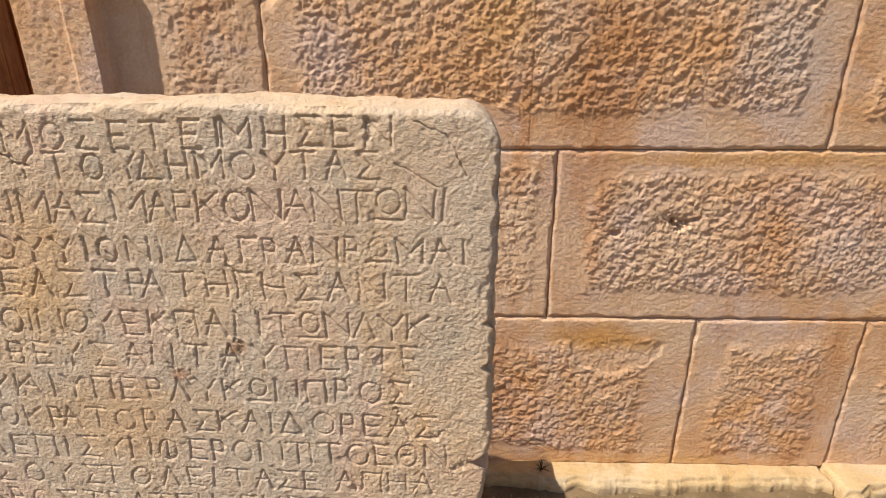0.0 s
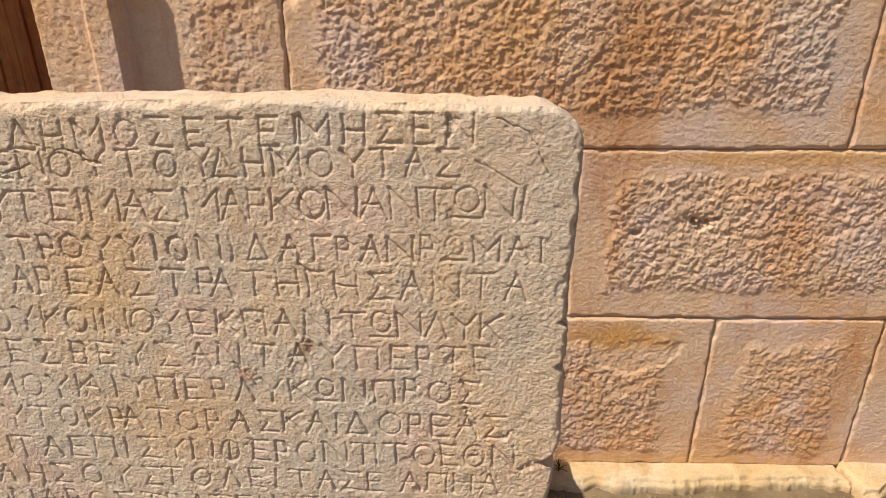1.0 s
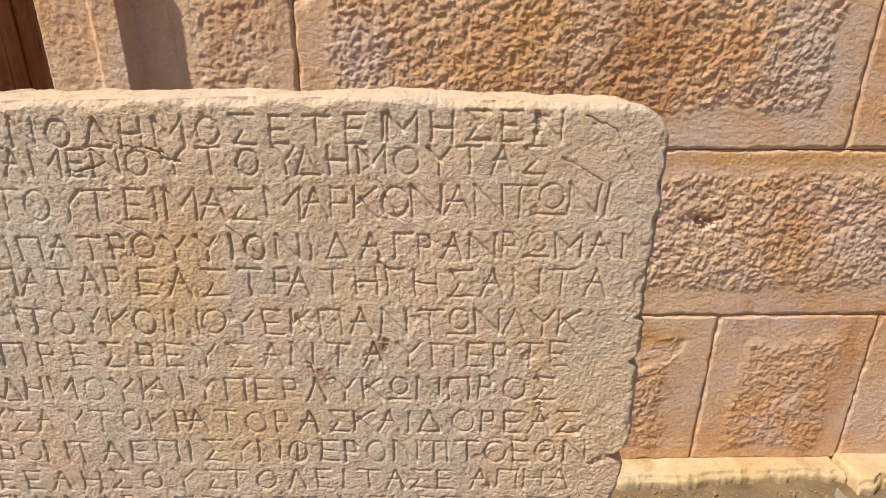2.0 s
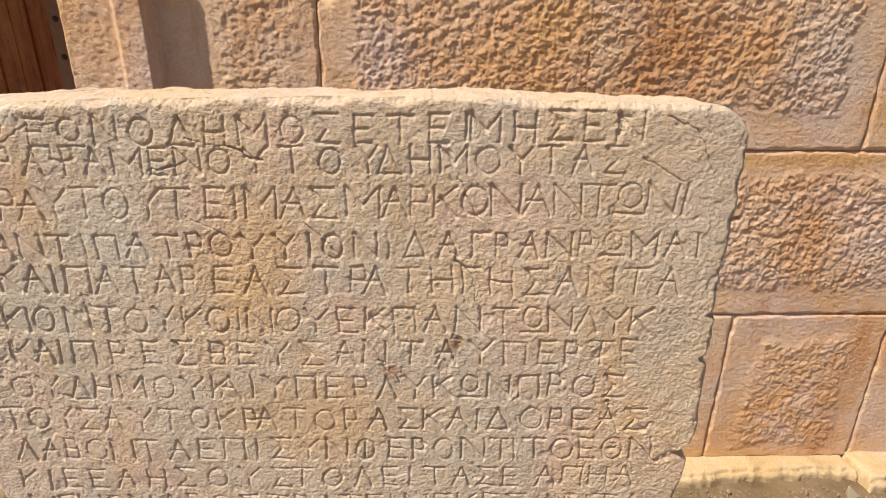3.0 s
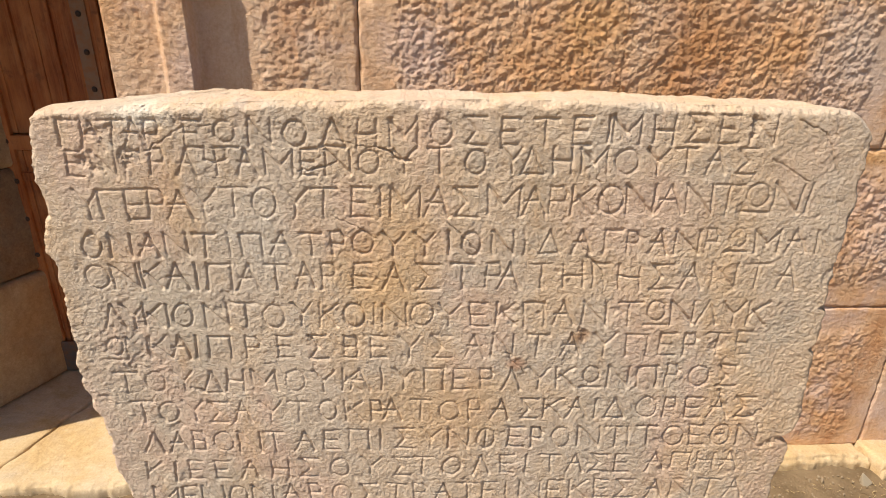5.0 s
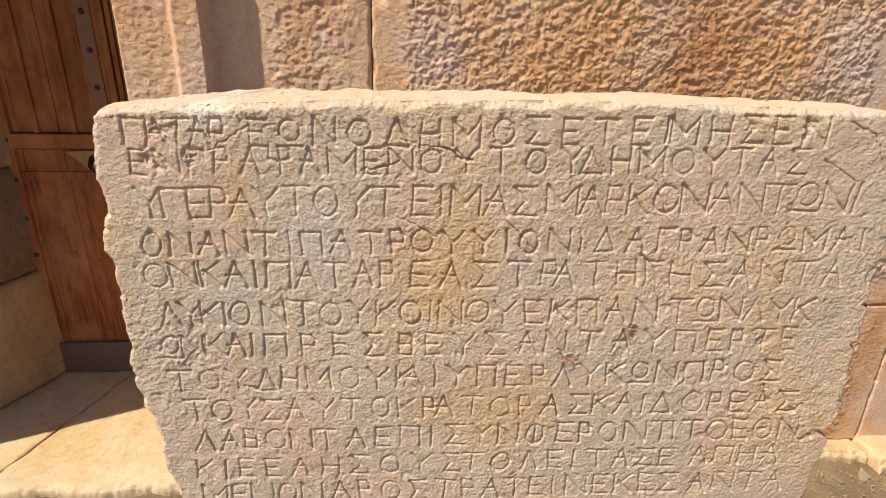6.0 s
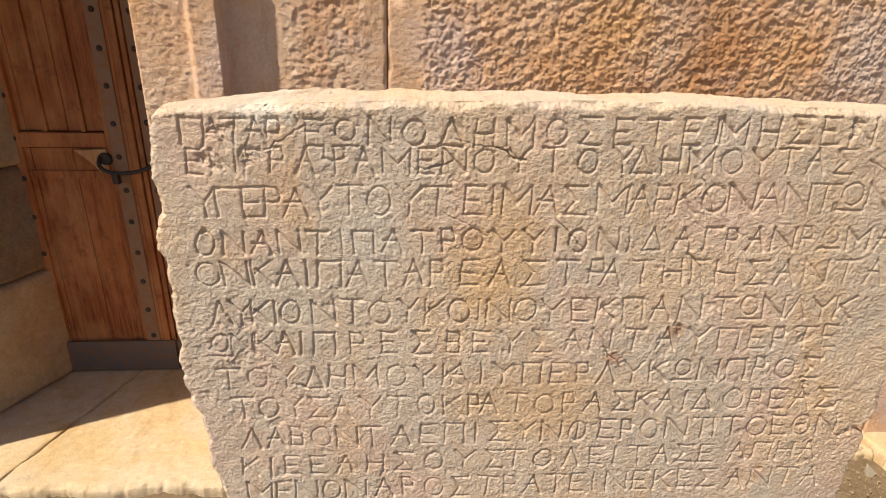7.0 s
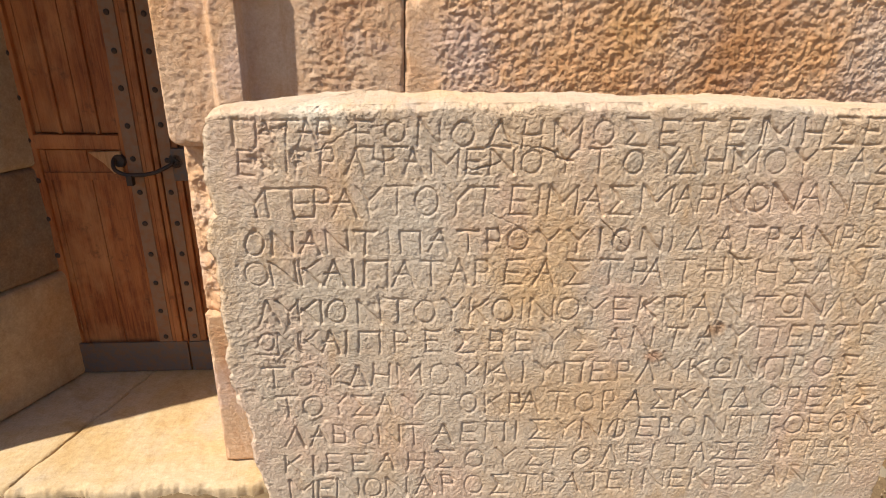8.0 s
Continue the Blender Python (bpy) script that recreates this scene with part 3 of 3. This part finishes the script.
# ---------------------------------------------------------------- inscribed stone
GLYPHS = {  # strokes on a grid of 8 by 8; o: a round letter, q: a smaller one set high; width
    "Α": ("0048 4880 1464", 0.80), "Β": ("0008 0858766404 0464736000", 0.62), "Γ": ("0008 0888", 0.62),
    "Δ": ("0048 4880 0080", 0.86), "Ε": ("0008 0888 0464 0080", 0.62), "Η": ("0008 8088 0484", 0.74),
    "Θ": ("o 3454", 0.86), "Ι": ("4048", 0.22), "Κ": ("0008 0388 2580", 0.70), "Λ": ("0048 4880", 0.80),
    "Μ": ("0008 0843 4388 8880", 1.00), "Ν": ("0008 0880 8088", 0.88), "Ξ": ("0888 2464 0080", 0.66),
    "Ο": ("o", 0.84), "Π": ("0008 0888 8880", 0.82), "Ρ": ("0008 0858766404", 0.58), "Σ": ("8808 0844 4400 0080", 0.74),
    "Τ": ("4048 0888", 0.84), "Υ": ("4044 4408 4488", 0.84), "Φ": ("4048 o", 0.80), "Ω": ("q 0080", 0.84), "Ψ": ("4048 0805348588", 0.80),
}
SX0, SX1 = -0.219, 0.621
xs = np.linspace(0.0, 1.0, 1120)
zs = np.concatenate([np.linspace(0.0, 0.675, 26)[:-1], np.linspace(0.675, 1.0, 720)])
S, V = np.meshgrid(xs, zs)


def face_plane(x, z):
    """The slab leans back a little and is turned a little to one side."""
    return -1.185 + 0.046 * (z - 1.3) - 0.041 * x


def left_side(z):
    """The ragged side: it draws in slightly towards the foot."""
    return SX0 + 0.026 * (1 - ease(z, 0.98, 1.20)) - 0.006 * np.exp(-((z - 1.33) / 0.05) ** 2) + 0.007 * fbm(z, z * 0, 42, 201, 5, 0.6) + 0.004 * fbm(z, z * 0, 9, 202, 2)


def right_side(z):
    notch = 0.020 * np.exp(-((z - 1.104) / 0.008) ** 2) + 0.008 * np.exp(-((z - 1.224) / 0.005) ** 2) + 0.006 * np.exp(-((z - 1.275) / 0.004) ** 2) + 0.010 * (1 - ease(z, 1.03, 1.10))
    return SX1 + 0.0025 * fbm(z, z * 0, 34, 203, 5, 0.6) + 0.004 * fbm(z, z * 0, 7, 204, 2) - notch


def top_side(s):
    x = SX0 + s * (SX1 - SX0)
    r, l = np.clip((x - (SX1 - 0.036)) / 0.036, 0, 1), np.clip((SX0 + 0.016 - x) / 0.016, 0, 1)
    drop = 0.040 * (1 - np.sqrt(np.clip(1 - r ** 2, 0, 1))) + 0.012 * (1 - np.sqrt(np.clip(1 - l ** 2, 0, 1)))
    arch = 1.4925 - 0.0145 * ((0.28 - x) / 0.48) ** 2 * (x < 0.28) - 0.004 * ((x - 0.28) / 0.32) ** 2 * (x > 0.28)
    return arch - drop + 0.0016 * fbm(x, x * 0, 34, 205, 5) + 0.0014 * fbm(x, x * 0, 6, 206, 2)


SZ = GROUND + V * (top_side(S) - GROUND)
SX = left_side(SZ) + S * (right_side(SZ) - left_side(SZ))
rim = np.minimum(np.minimum(SX - left_side(SZ), right_side(SZ) - SX), top_side(S) - SZ)
rim = rim + 0.006 * fbm(SX, SZ, 45, 211, 4, 0.6)
depth = 0.0085 * (1 - ease(rim, -0.002, 0.009)) ** 2
wearing = fbm(SX, SZ, 14, 215, 3)
cut = np.zeros_like(depth)
wx, wz = 0.0022 * fbm(SX, SZ, 55, 216, 3), 0.0022 * fbm(SX, SZ, 55, 217, 3)


def groove(seg, width, deep):
    """Cuts one V-shaped chisel stroke from a to b into the face."""
    (ax, az), (bx, bz) = seg
    pad = 0.008
    cols = np.where((xs > (min(ax, bx) - pad - SX0 - 0.02) / (SX1 - SX0)) & (xs < (max(ax, bx) + pad - SX0 + 0.02) / (SX1 - SX0)))[0]
    if len(cols) < 2:
        return
    zz = SZ[:, cols[len(cols) // 2]]
    rows = np.where((zz > min(az, bz) - pad) & (zz < max(az, bz) + pad))[0]
    if len(rows) < 2:
        return
    w = (slice(rows[0], rows[-1] + 1), slice(cols[0], cols[-1] + 1))
    px, pz = SX[w] + wx[w], SZ[w] + wz[w]
    dx, dz = bx - ax, bz - az
    t = np.clip(((px - ax) * dx + (pz - az) * dz) / (dx * dx + dz * dz), 0, 1)
    d = np.hypot(px - ax - t * dx, pz - az - t * dz)
    flare = 1 + 0.30 * (2 * np.abs(t - 0.5)) ** 3
    v = np.clip(1.1 - d / (width * flare), 0, 1)
    cut[w] = np.maximum(cut[w], deep * v * (0.55 + 0.45 * v))


def carve(ch, x, z, high, rnd):
    strokes, ratio = GLYPHS[ch]
    wide = high * ratio * rnd.uniform(0.97, 1.10)
    lean, shift = rnd.uniform(-0.05, 0.05), rnd.uniform(-0.0010, 0.0010)

    def at(u, v):
        return (x + (u / 8 - 0.5) * wide + lean * (v / 8 - 0.5) * high, z + shift + v / 8 * high)

    for s in strokes.split():
        if s in "oq":
            r, up = (3.9, 4.0) if s == "o" else (3.2, 4.8)
            c = [at(4 + r * math.cos(a * math.pi / 9), up + r * math.sin(a * math.pi / 9)) for a in range(19)]
        else:
            c = [at(int(s[k]), int(s[k + 1])) for k in range(0, len(s), 2)]
        w, dp = rnd.uniform(0.0017, 0.0023), rnd.uniform(0.0012, 0.0019)
        for seg in zip(c, c[1:]):
            flat = abs(seg[1][1] - seg[0][1]) < 0.3 * abs(seg[1][0] - seg[0][0])
            fall = s not in "oq" and (seg[1][0] - seg[0][0]) * (seg[1][1] - seg[0][1]) < -0.15 * math.dist(*seg) ** 2
            groove(seg, w * (1.15 if flat or fall else 1), dp * (1.5 if fall else 1.1 if flat else 1))


def carve_line(base_a, base_b, high, *runs):
    """One line of writing: its baseline at both ends, the letters' height, and runs of letters from the first one's middle to the last one's."""
    for x0, x1, word in runs:
        gaps = [0.45 * (GLYPHS[a][1] + GLYPHS[b][1]) + 0.32 for a, b in zip(word, word[1:])]
        at = x0
        for ch, gap in zip(word, gaps + [0]):
            carve(ch, at, base_a + (base_b - base_a) * (at + 0.17) / 0.74, high, rnd)
            at += (x1 - x0) * gap / sum(gaps)


rnd = random.Random(5)
carve_line(1.4415, 1.4568, 0.0266, (-0.176, -0.094, "ΠΑΤΑΡ"), (-0.055, 0.045, "ΕΩΝΟ"), (0.082, 0.224, "ΔΗΜΟΣ"), (0.258, 0.356, "ΕΤΕΙ"), (0.374, 0.510, "ΜΗΣΕΝ"))
carve_line(1.4138, 1.4269, 0.0252, (-0.177, -0.065, "ΕΝΓΡΑ"), (-0.036, 0.086, "ΨΑΜΕΝ"), (0.117, 0.261, "ΟΥΤΟΥ"), (0.282, 0.409, "ΔΗΜΟΥ"), (0.437, 0.499, "ΤΑΣ"))
carve_line(1.3681, 1.3846, 0.0308, (-0.171, -0.078, "ΥΠΕΡΑ"), (-0.053, 0.070, "ΥΤΟΥΤ"), (0.108, 0.216, "ΕΙΜΑΣ"), (0.255, 0.365, "ΜΑΡΚΟ"), (0.396, 0.571, "ΝΑΝΤΩΝΙ"))
carve_line(1.3267, 1.3406, 0.0255, (-0.176, -0.058, "ΟΝΑΝΤ"), (-0.032, 0.083, "ΙΠΑΤΡ"), (0.108, 0.256, "ΟΥΥΙΟΝ"), (0.279, 0.372, "ΙΔΑΓ"), (0.396, 0.590, "ΡΑΝΡΩΜΑΙ"))
carve_line(1.2891, 1.3001, 0.0286, (-0.177, -0.071, "ΟΝΚΑΙ"), (-0.046, 0.072, "ΠΑΤΑΡ"), (0.106, 0.249, "ΕΑΣΤΡ"), (0.265, 0.395, "ΑΤΗΓΗ"), (0.430, 0.567, "ΣΑΝΤΑ"))
carve_line(1.2438, 1.2565, 0.0275, (-0.168, -0.092, "ΛΥΚΙΟ"), (-0.055, 0.068, "ΝΤΟΥΚ"), (0.096, 0.201, "ΟΙΝΟΥ"), (0.234, 0.361, "ΕΚΠΑΝ"), (0.400, 0.543, "ΤΩΝΛΥΚ"))
carve_line(1.2050, 1.2185, 0.0274, (-0.173, -0.082, "ΩΝΚΑΙ"), (-0.056, 0.092, "ΠΡΕΣΒ"), (0.122, 0.230, "ΕΥΣΑ"), (0.262, 0.413, "ΝΤΑΥΠ"), (0.448, 0.535, "ΕΡΤΕ"))
carve_line(1.1610, 1.1777, 0.0269, (-0.168, -0.070, "ΤΟΥΔ"), (-0.043, 0.089, "ΗΜΟΥΚ"), (0.099, 0.216, "ΑΙΥΠΕ"), (0.246, 0.397, "ΡΛΥΚΩΝ"), (0.430, 0.523, "ΠΡΟΣ"))
carve_line(1.1201, 1.1356, 0.0271, (-0.155, -0.039, "ΤΟΥΣΑ"), (-0.005, 0.119, "ΥΤΟΚΡ"), (0.136, 0.263, "ΑΤΟΡΑ"), (0.297, 0.398, "ΣΚΑΙΔ"), (0.435, 0.551, "ΟΡΕΑΣ"))
carve_line(1.0785, 1.0970, 0.0267, (-0.149, -0.035, "ΛΑΒΟΝ"), (-0.004, 0.122, "ΤΑΕΠΙ"), (0.151, 0.247, "ΣΥΝΦ"), (0.283, 0.403, "ΕΡΟΝΤ"), (0.417, 0.561, "ΙΤΟΕΘΝ"))
carve_line(1.0373, 1.0599, 0.0258, (-0.154, -0.038, "ΚΙΕΕΑ"), (-0.001, 0.146, "ΗΣΟΥΣ"), (0.171, 0.298, "ΤΟΛΕΙ"), (0.327, 0.415, "ΤΑΣΕ"), (0.456, 0.546, "ΑΠΗΑ"))
carve_line(0.9983, 1.0175, 0.0274, (-0.145, -0.026, "ΜΕΝΟΝ"), (0.009, 0.139, "ΑΡΟΣΤ"), (0.170, 0.275, "ΡΑΤΕΙ"), (0.305, 0.423, "ΝΕΚΕΣ"), (0.461, 0.559, "ΑΝΤΑ"))
depth = depth + cut * np.clip(1.05 + 0.5 * wearing, 0.5, 1.4)


# cracks, chips and pits
def crack(a, b, w, dp):
    """A jagged hairline from a to b that thins out."""
    global depth
    n = max(3, int(math.dist(a, b) / 0.005))
    pts = [(a[0] + (b[0] - a[0]) * k / n + rnd.uniform(-1, 1) * 0.002 * (0 < k < n), a[1] + (b[1] - a[1]) * k / n + rnd.uniform(-1, 1) * 0.002 * (0 < k < n)) for k in range(n + 1)]
    cut[:] = 0
    for k, seg in enumerate(zip(pts, pts[1:])):
        groove(seg, w * (0.7 + 0.6 * rnd.random()), dp * rnd.uniform(0.6, 1.2))
    depth = depth + cut * (1 + wearing)


for a, b, w, dp in (((-0.105, 1.440), (-0.065, 1.463), 0.0013, 0.002), ((-0.065, 1.463), (-0.029, 1.466), 0.0009, 0.0008), ((0.086, 1.454), (0.128, 1.445), 0.0009, 0.0014), ((0.128, 1.445), (0.159, 1.433), 0.0015, 0.0035),
                    ((0.336, 1.351), (0.363, 1.319), 0.0010, 0.0022), ((0.363, 1.319), (0.371, 1.279), 0.0008, 0.0012), ((0.197, 1.369), (0.230, 1.339), 0.0008, 0.0014), ((0.348, 1.418), (0.371, 1.376), 0.0009, 0.0016),
                    ((0.572, 1.468), (0.587, 1.440), 0.0010, 0.0022), ((0.587, 1.440), (0.596, 1.426), 0.0010, 0.002), ((0.524, 1.440), (0.565, 1.418), 0.0010, 0.0018), ((0.543, 1.478), (0.572, 1.468), 0.0009, 0.002),
                    ((0.046, 1.422), (0.084, 1.431), 0.0011, 0.002), ((0.077, 1.376), (0.122, 1.351), 0.0008, 0.0014), ((0.266, 1.218), (0.288, 1.190), 0.0010, 0.002)):
    crack(a, b, w, dp)
ragged = 0.8 + facets(SX, SZ, 0.005, 241)
for x, z, rx, rz, dp in ((0.348, 1.239, 0.0108, 0.0072, 0.004), (-0.091, 1.161, 0.0084, 0.0060, 0.006), (0.497, 1.470, 0.0108, 0.0120, 0.006), (0.278, 1.203, 0.0096, 0.0072, 0.002), (0.524, 1.171, 0.0120, 0.0048, 0.004), (0.563, 1.140, 0.0084, 0.0036, 0.004), (0.550, 1.494, 0.0048, 0.0048, 0.008), (0.587, 1.100, 0.0168, 0.0120, 0.004), (-0.162, 1.431, 0.0192, 0.0096, 0.0035), (-0.118, 1.435, 0.0168, 0.0096, 0.003), (-0.149, 1.459, 0.0240, 0.0108, 0.0025), (-0.086, 1.481, 0.0216, 0.0060, 0.004)):
    d = np.hypot((SX - x + wx * 9) / rx, (SZ - z + wz * 9) / rz)
    depth = depth + 0.8 * dp * np.clip(1.1 - d, 0, 1) * ragged
# dressing marks: fine tooth-chisel pecks in slanting rows, and the broad unevenness of the face
turned, across = SX * 0.80 + SZ * 0.60, SZ * 0.80 - SX * 0.60
peck = 0.00042 * fbm(turned * 0.7, across, 260, 221, 2, 0.55) + 0.00055 * fbm(SX, SZ, 310, 223, 2, 0.6)
depth = depth + peck * (1 + 0.8 * fbm(SX, SZ, 12, 229, 2)) + 0.0008 * fbm(SX, SZ, 80, 224, 3, 0.6) + 0.0022 * fbm(SX, SZ, 9, 225, 3)
depth = depth + 0.0013 * ease(fbm(SX, SZ, 26, 226, 4, 0.6), 0.42, 0.70)

n, m = SX.shape
face = np.stack([SX, face_plane(SX, SZ) + depth, SZ], -1)
# the sides and the top run back to the rear in rows, rough and rounded
ringi = np.concatenate([np.stack([np.arange(n), np.zeros(n, int)], 1), np.stack([np.full(m - 2, n - 1), np.arange(1, m - 1)], 1), np.stack([np.arange(n - 1, -1, -1), np.full(n, m - 1)], 1)])
rim_pts = face[ringi[:, 0], ringi[:, 1]]
loops, THICK, MID = [rim_pts], 0.150, 0.20
run = np.concatenate([[0], np.cumsum(np.linalg.norm(np.diff(rim_pts, axis=0), axis=1))])
for k in range(1, 31):
    f = k / 30
    q = rim_pts.copy()
    q[:, 1] = rim_pts[:, 1] + (face_plane(rim_pts[:, 0], rim_pts[:, 2]) + THICK - rim_pts[:, 1]) * f
    grow = 0.0015 * ease(np.array(f), 0, 0.12) - 0.008 * ease(np.array(f), 0.86, 1.0)
    rough = (0.0034 * fbm(run, np.full_like(run, f * THICK), 40, 231, 5, 0.6) + 0.003 * fbm(run, np.full_like(run, f * THICK), 11, 232, 2)) * min(1, f * 6)
    top = ease(q[:, 2], 1.37, 1.46)
    q[:, 2] += top * (grow + rough - 0.004 * f + 0.008 * f * ease(-q[:, 0], -0.1, 0.15))
    q[:, 0] += (1 - top) * np.sign(q[:, 0] - MID) * (grow + rough)
    # the rear corner on one side has broken away
    q[:, 0] += ease(-q[:, 0], 0.02, 0.20) * 0.10 * ease(np.array(f), 0.08, 1.0)
    loops.append(q)
stele = thing("inscribed_stele", "upright weathered grey-white marble slab carved with lines of Greek capitals", "stele")
idx = np.arange(n * m).reshape(n, m)
quads = np.stack([idx[:-1, :-1], idx[:-1, 1:], idx[1:, 1:], idx[1:, :-1]], -1).reshape(-1, 4)
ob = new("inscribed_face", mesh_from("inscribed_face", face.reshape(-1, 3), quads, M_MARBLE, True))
ob.parent = stele
tagged(ob, "tooth-chiselled face with twelve lines of carved letters")
L = len(rim_pts)
faces = []
for k in range(len(loops) - 1):
    a = np.arange(k * L, (k + 1) * L)
    faces += np.stack([a[:-1], a[1:], a[1:] + L, a[:-1] + L], -1).tolist()
faces.append(list(range((len(loops) - 1) * L, len(loops) * L)))
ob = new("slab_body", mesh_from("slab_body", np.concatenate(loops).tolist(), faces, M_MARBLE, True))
ob.parent = stele
tagged(ob, "pale rough-hewn top and sides of the slab")

# ---------------------------------------------------------------- small things
# Block hidden behind the slab, added only to cast the ledge's shadow.
shadow_caster = thing("unseen_stone_block", "unseen rough squared stone block, added to cast the shadow on the ledge", "stone")
bm = bmesh.new()
box(bm, 0.20, 0.645, -0.34, -0.13, GROUND - 0.02, 0.50, 0.02)
bmesh.ops.subdivide_edges(bm, edges=bm.edges[:], cuts=6, use_grid_fill=True)
for v in bm.verts:
    v.co += 0.012 * noise.noise_vector(v.co * 9)
part("stone_body", bm, M_SMOOTH, shadow_caster)


def pebbles():
    """Small stones and straw scattered on the earth before the ledge."""
    r = random.Random(8)
    bm = bmesh.new()
    for k in range(900):
        x, y = r.uniform(0.6, 2.6), r.uniform(-0.55, -0.12)
        s = r.uniform(0.002, 0.007) * (1.0 if r.random() > 0.05 else 2.2)
        m = Matrix.LocRotScale((x, y, GROUND + 0.004 + s * 0.2), Euler((r.random() * 6, r.random() * 6, r.random() * 6)), (s, s * r.uniform(0.6, 1), s * r.uniform(0.4, 0.8)))
        bmesh.ops.create_icosphere(bm, subdivisions=1, radius=1.0, matrix=m)
    me = bpy.data.meshes.new("pebbles")
    bm.to_mesh(me)
    bm.free()
    me.materials.append(M_PEBBLE)
    return tagged(new("pebbles", me), "small pale pebbles scattered on the brown earth", "pebbles", kind="stuff")


pebbles()
shard = thing("stone_shard", "pointed grey stone fragment leaning against the ledge", "stone")
bm = bmesh.new()
r = random.Random(4)
for k in range(16):
    h = r.random()
    bm.verts.new((r.uniform(-1, 1) * 0.042 * (1.1 - h), r.uniform(-1, 1) * 0.025 * (1.1 - h), h * 0.10))
bmesh.ops.convex_hull(bm, input=bm.verts[:])
bmesh.ops.transform(bm, matrix=pose(1.93, -0.16, GROUND - 0.02, -12, -24, 12) @ Matrix.Diagonal((0.8, 0.8, 0.75, 1)), verts=bm.verts[:])
part("fragment", bm, M_SHARD, shard)


def weed(x, y, z, size, seed):
    """A small dark tuft: narrow bent blades with a few leaves."""
    r = random.Random(seed)
    plant = thing("weed", "small dark weed growing from the ledge joint", "plant")
    bm = bmesh.new()
    for k in range(44):
        a, lean, long = r.uniform(0, 6.28), r.uniform(0.2, 1.1), size * r.uniform(0.5, 1.0)
        w = 0.0016 * r.uniform(0.6, 1.8)
        side = Vector((-math.sin(a), math.cos(a), 0)) * w
        pts = []
        for s in (0.0, 0.35, 0.7, 1.0):
            c = Vector((x + math.cos(a) * lean * long * s * s, y + math.sin(a) * lean * long * s * s, z + long * s * (1 - 0.35 * lean * s)))
            f = (1 - s) * (0.4 + 1.8 * s) + 0.05
            pts.append((bm.verts.new(c + side * f), bm.verts.new(c - side * f)))
        for (a0, b0), (a1, b1) in zip(pts, pts[1:]):
            bm.faces.new((a0, b0, b1, a1))
    part("leaves", bm, M_WEED, plant)


weed(0.905, -0.050, 0.005, 0.055, 3)


def straw():
    """Dry stalks lying on the earth."""
    r = random.Random(12)
    bm = bmesh.new()
    for k in range(500):
        x, y, a, long = r.uniform(0.7, 2.4), r.uniform(-0.5, -0.13), r.uniform(0, 3.14), r.uniform(0.006, 0.022)
        m = Matrix.LocRotScale((x, y, GROUND + 0.008), Euler((r.uniform(-0.15, 0.15), r.uniform(-0.2, 0.2), a)), (long, 0.0011, 0.0008))
        bmesh.ops.create_cube(bm, size=1.0, matrix=m)
    me = bpy.data.meshes.new("straw")
    bm.to_mesh(me)
    bm.free()
    me.materials.append(M_STRAW)
    return tagged(new("straw", me), "dry straw stalks strewn on the earth", "straw", kind="stuff")


straw()
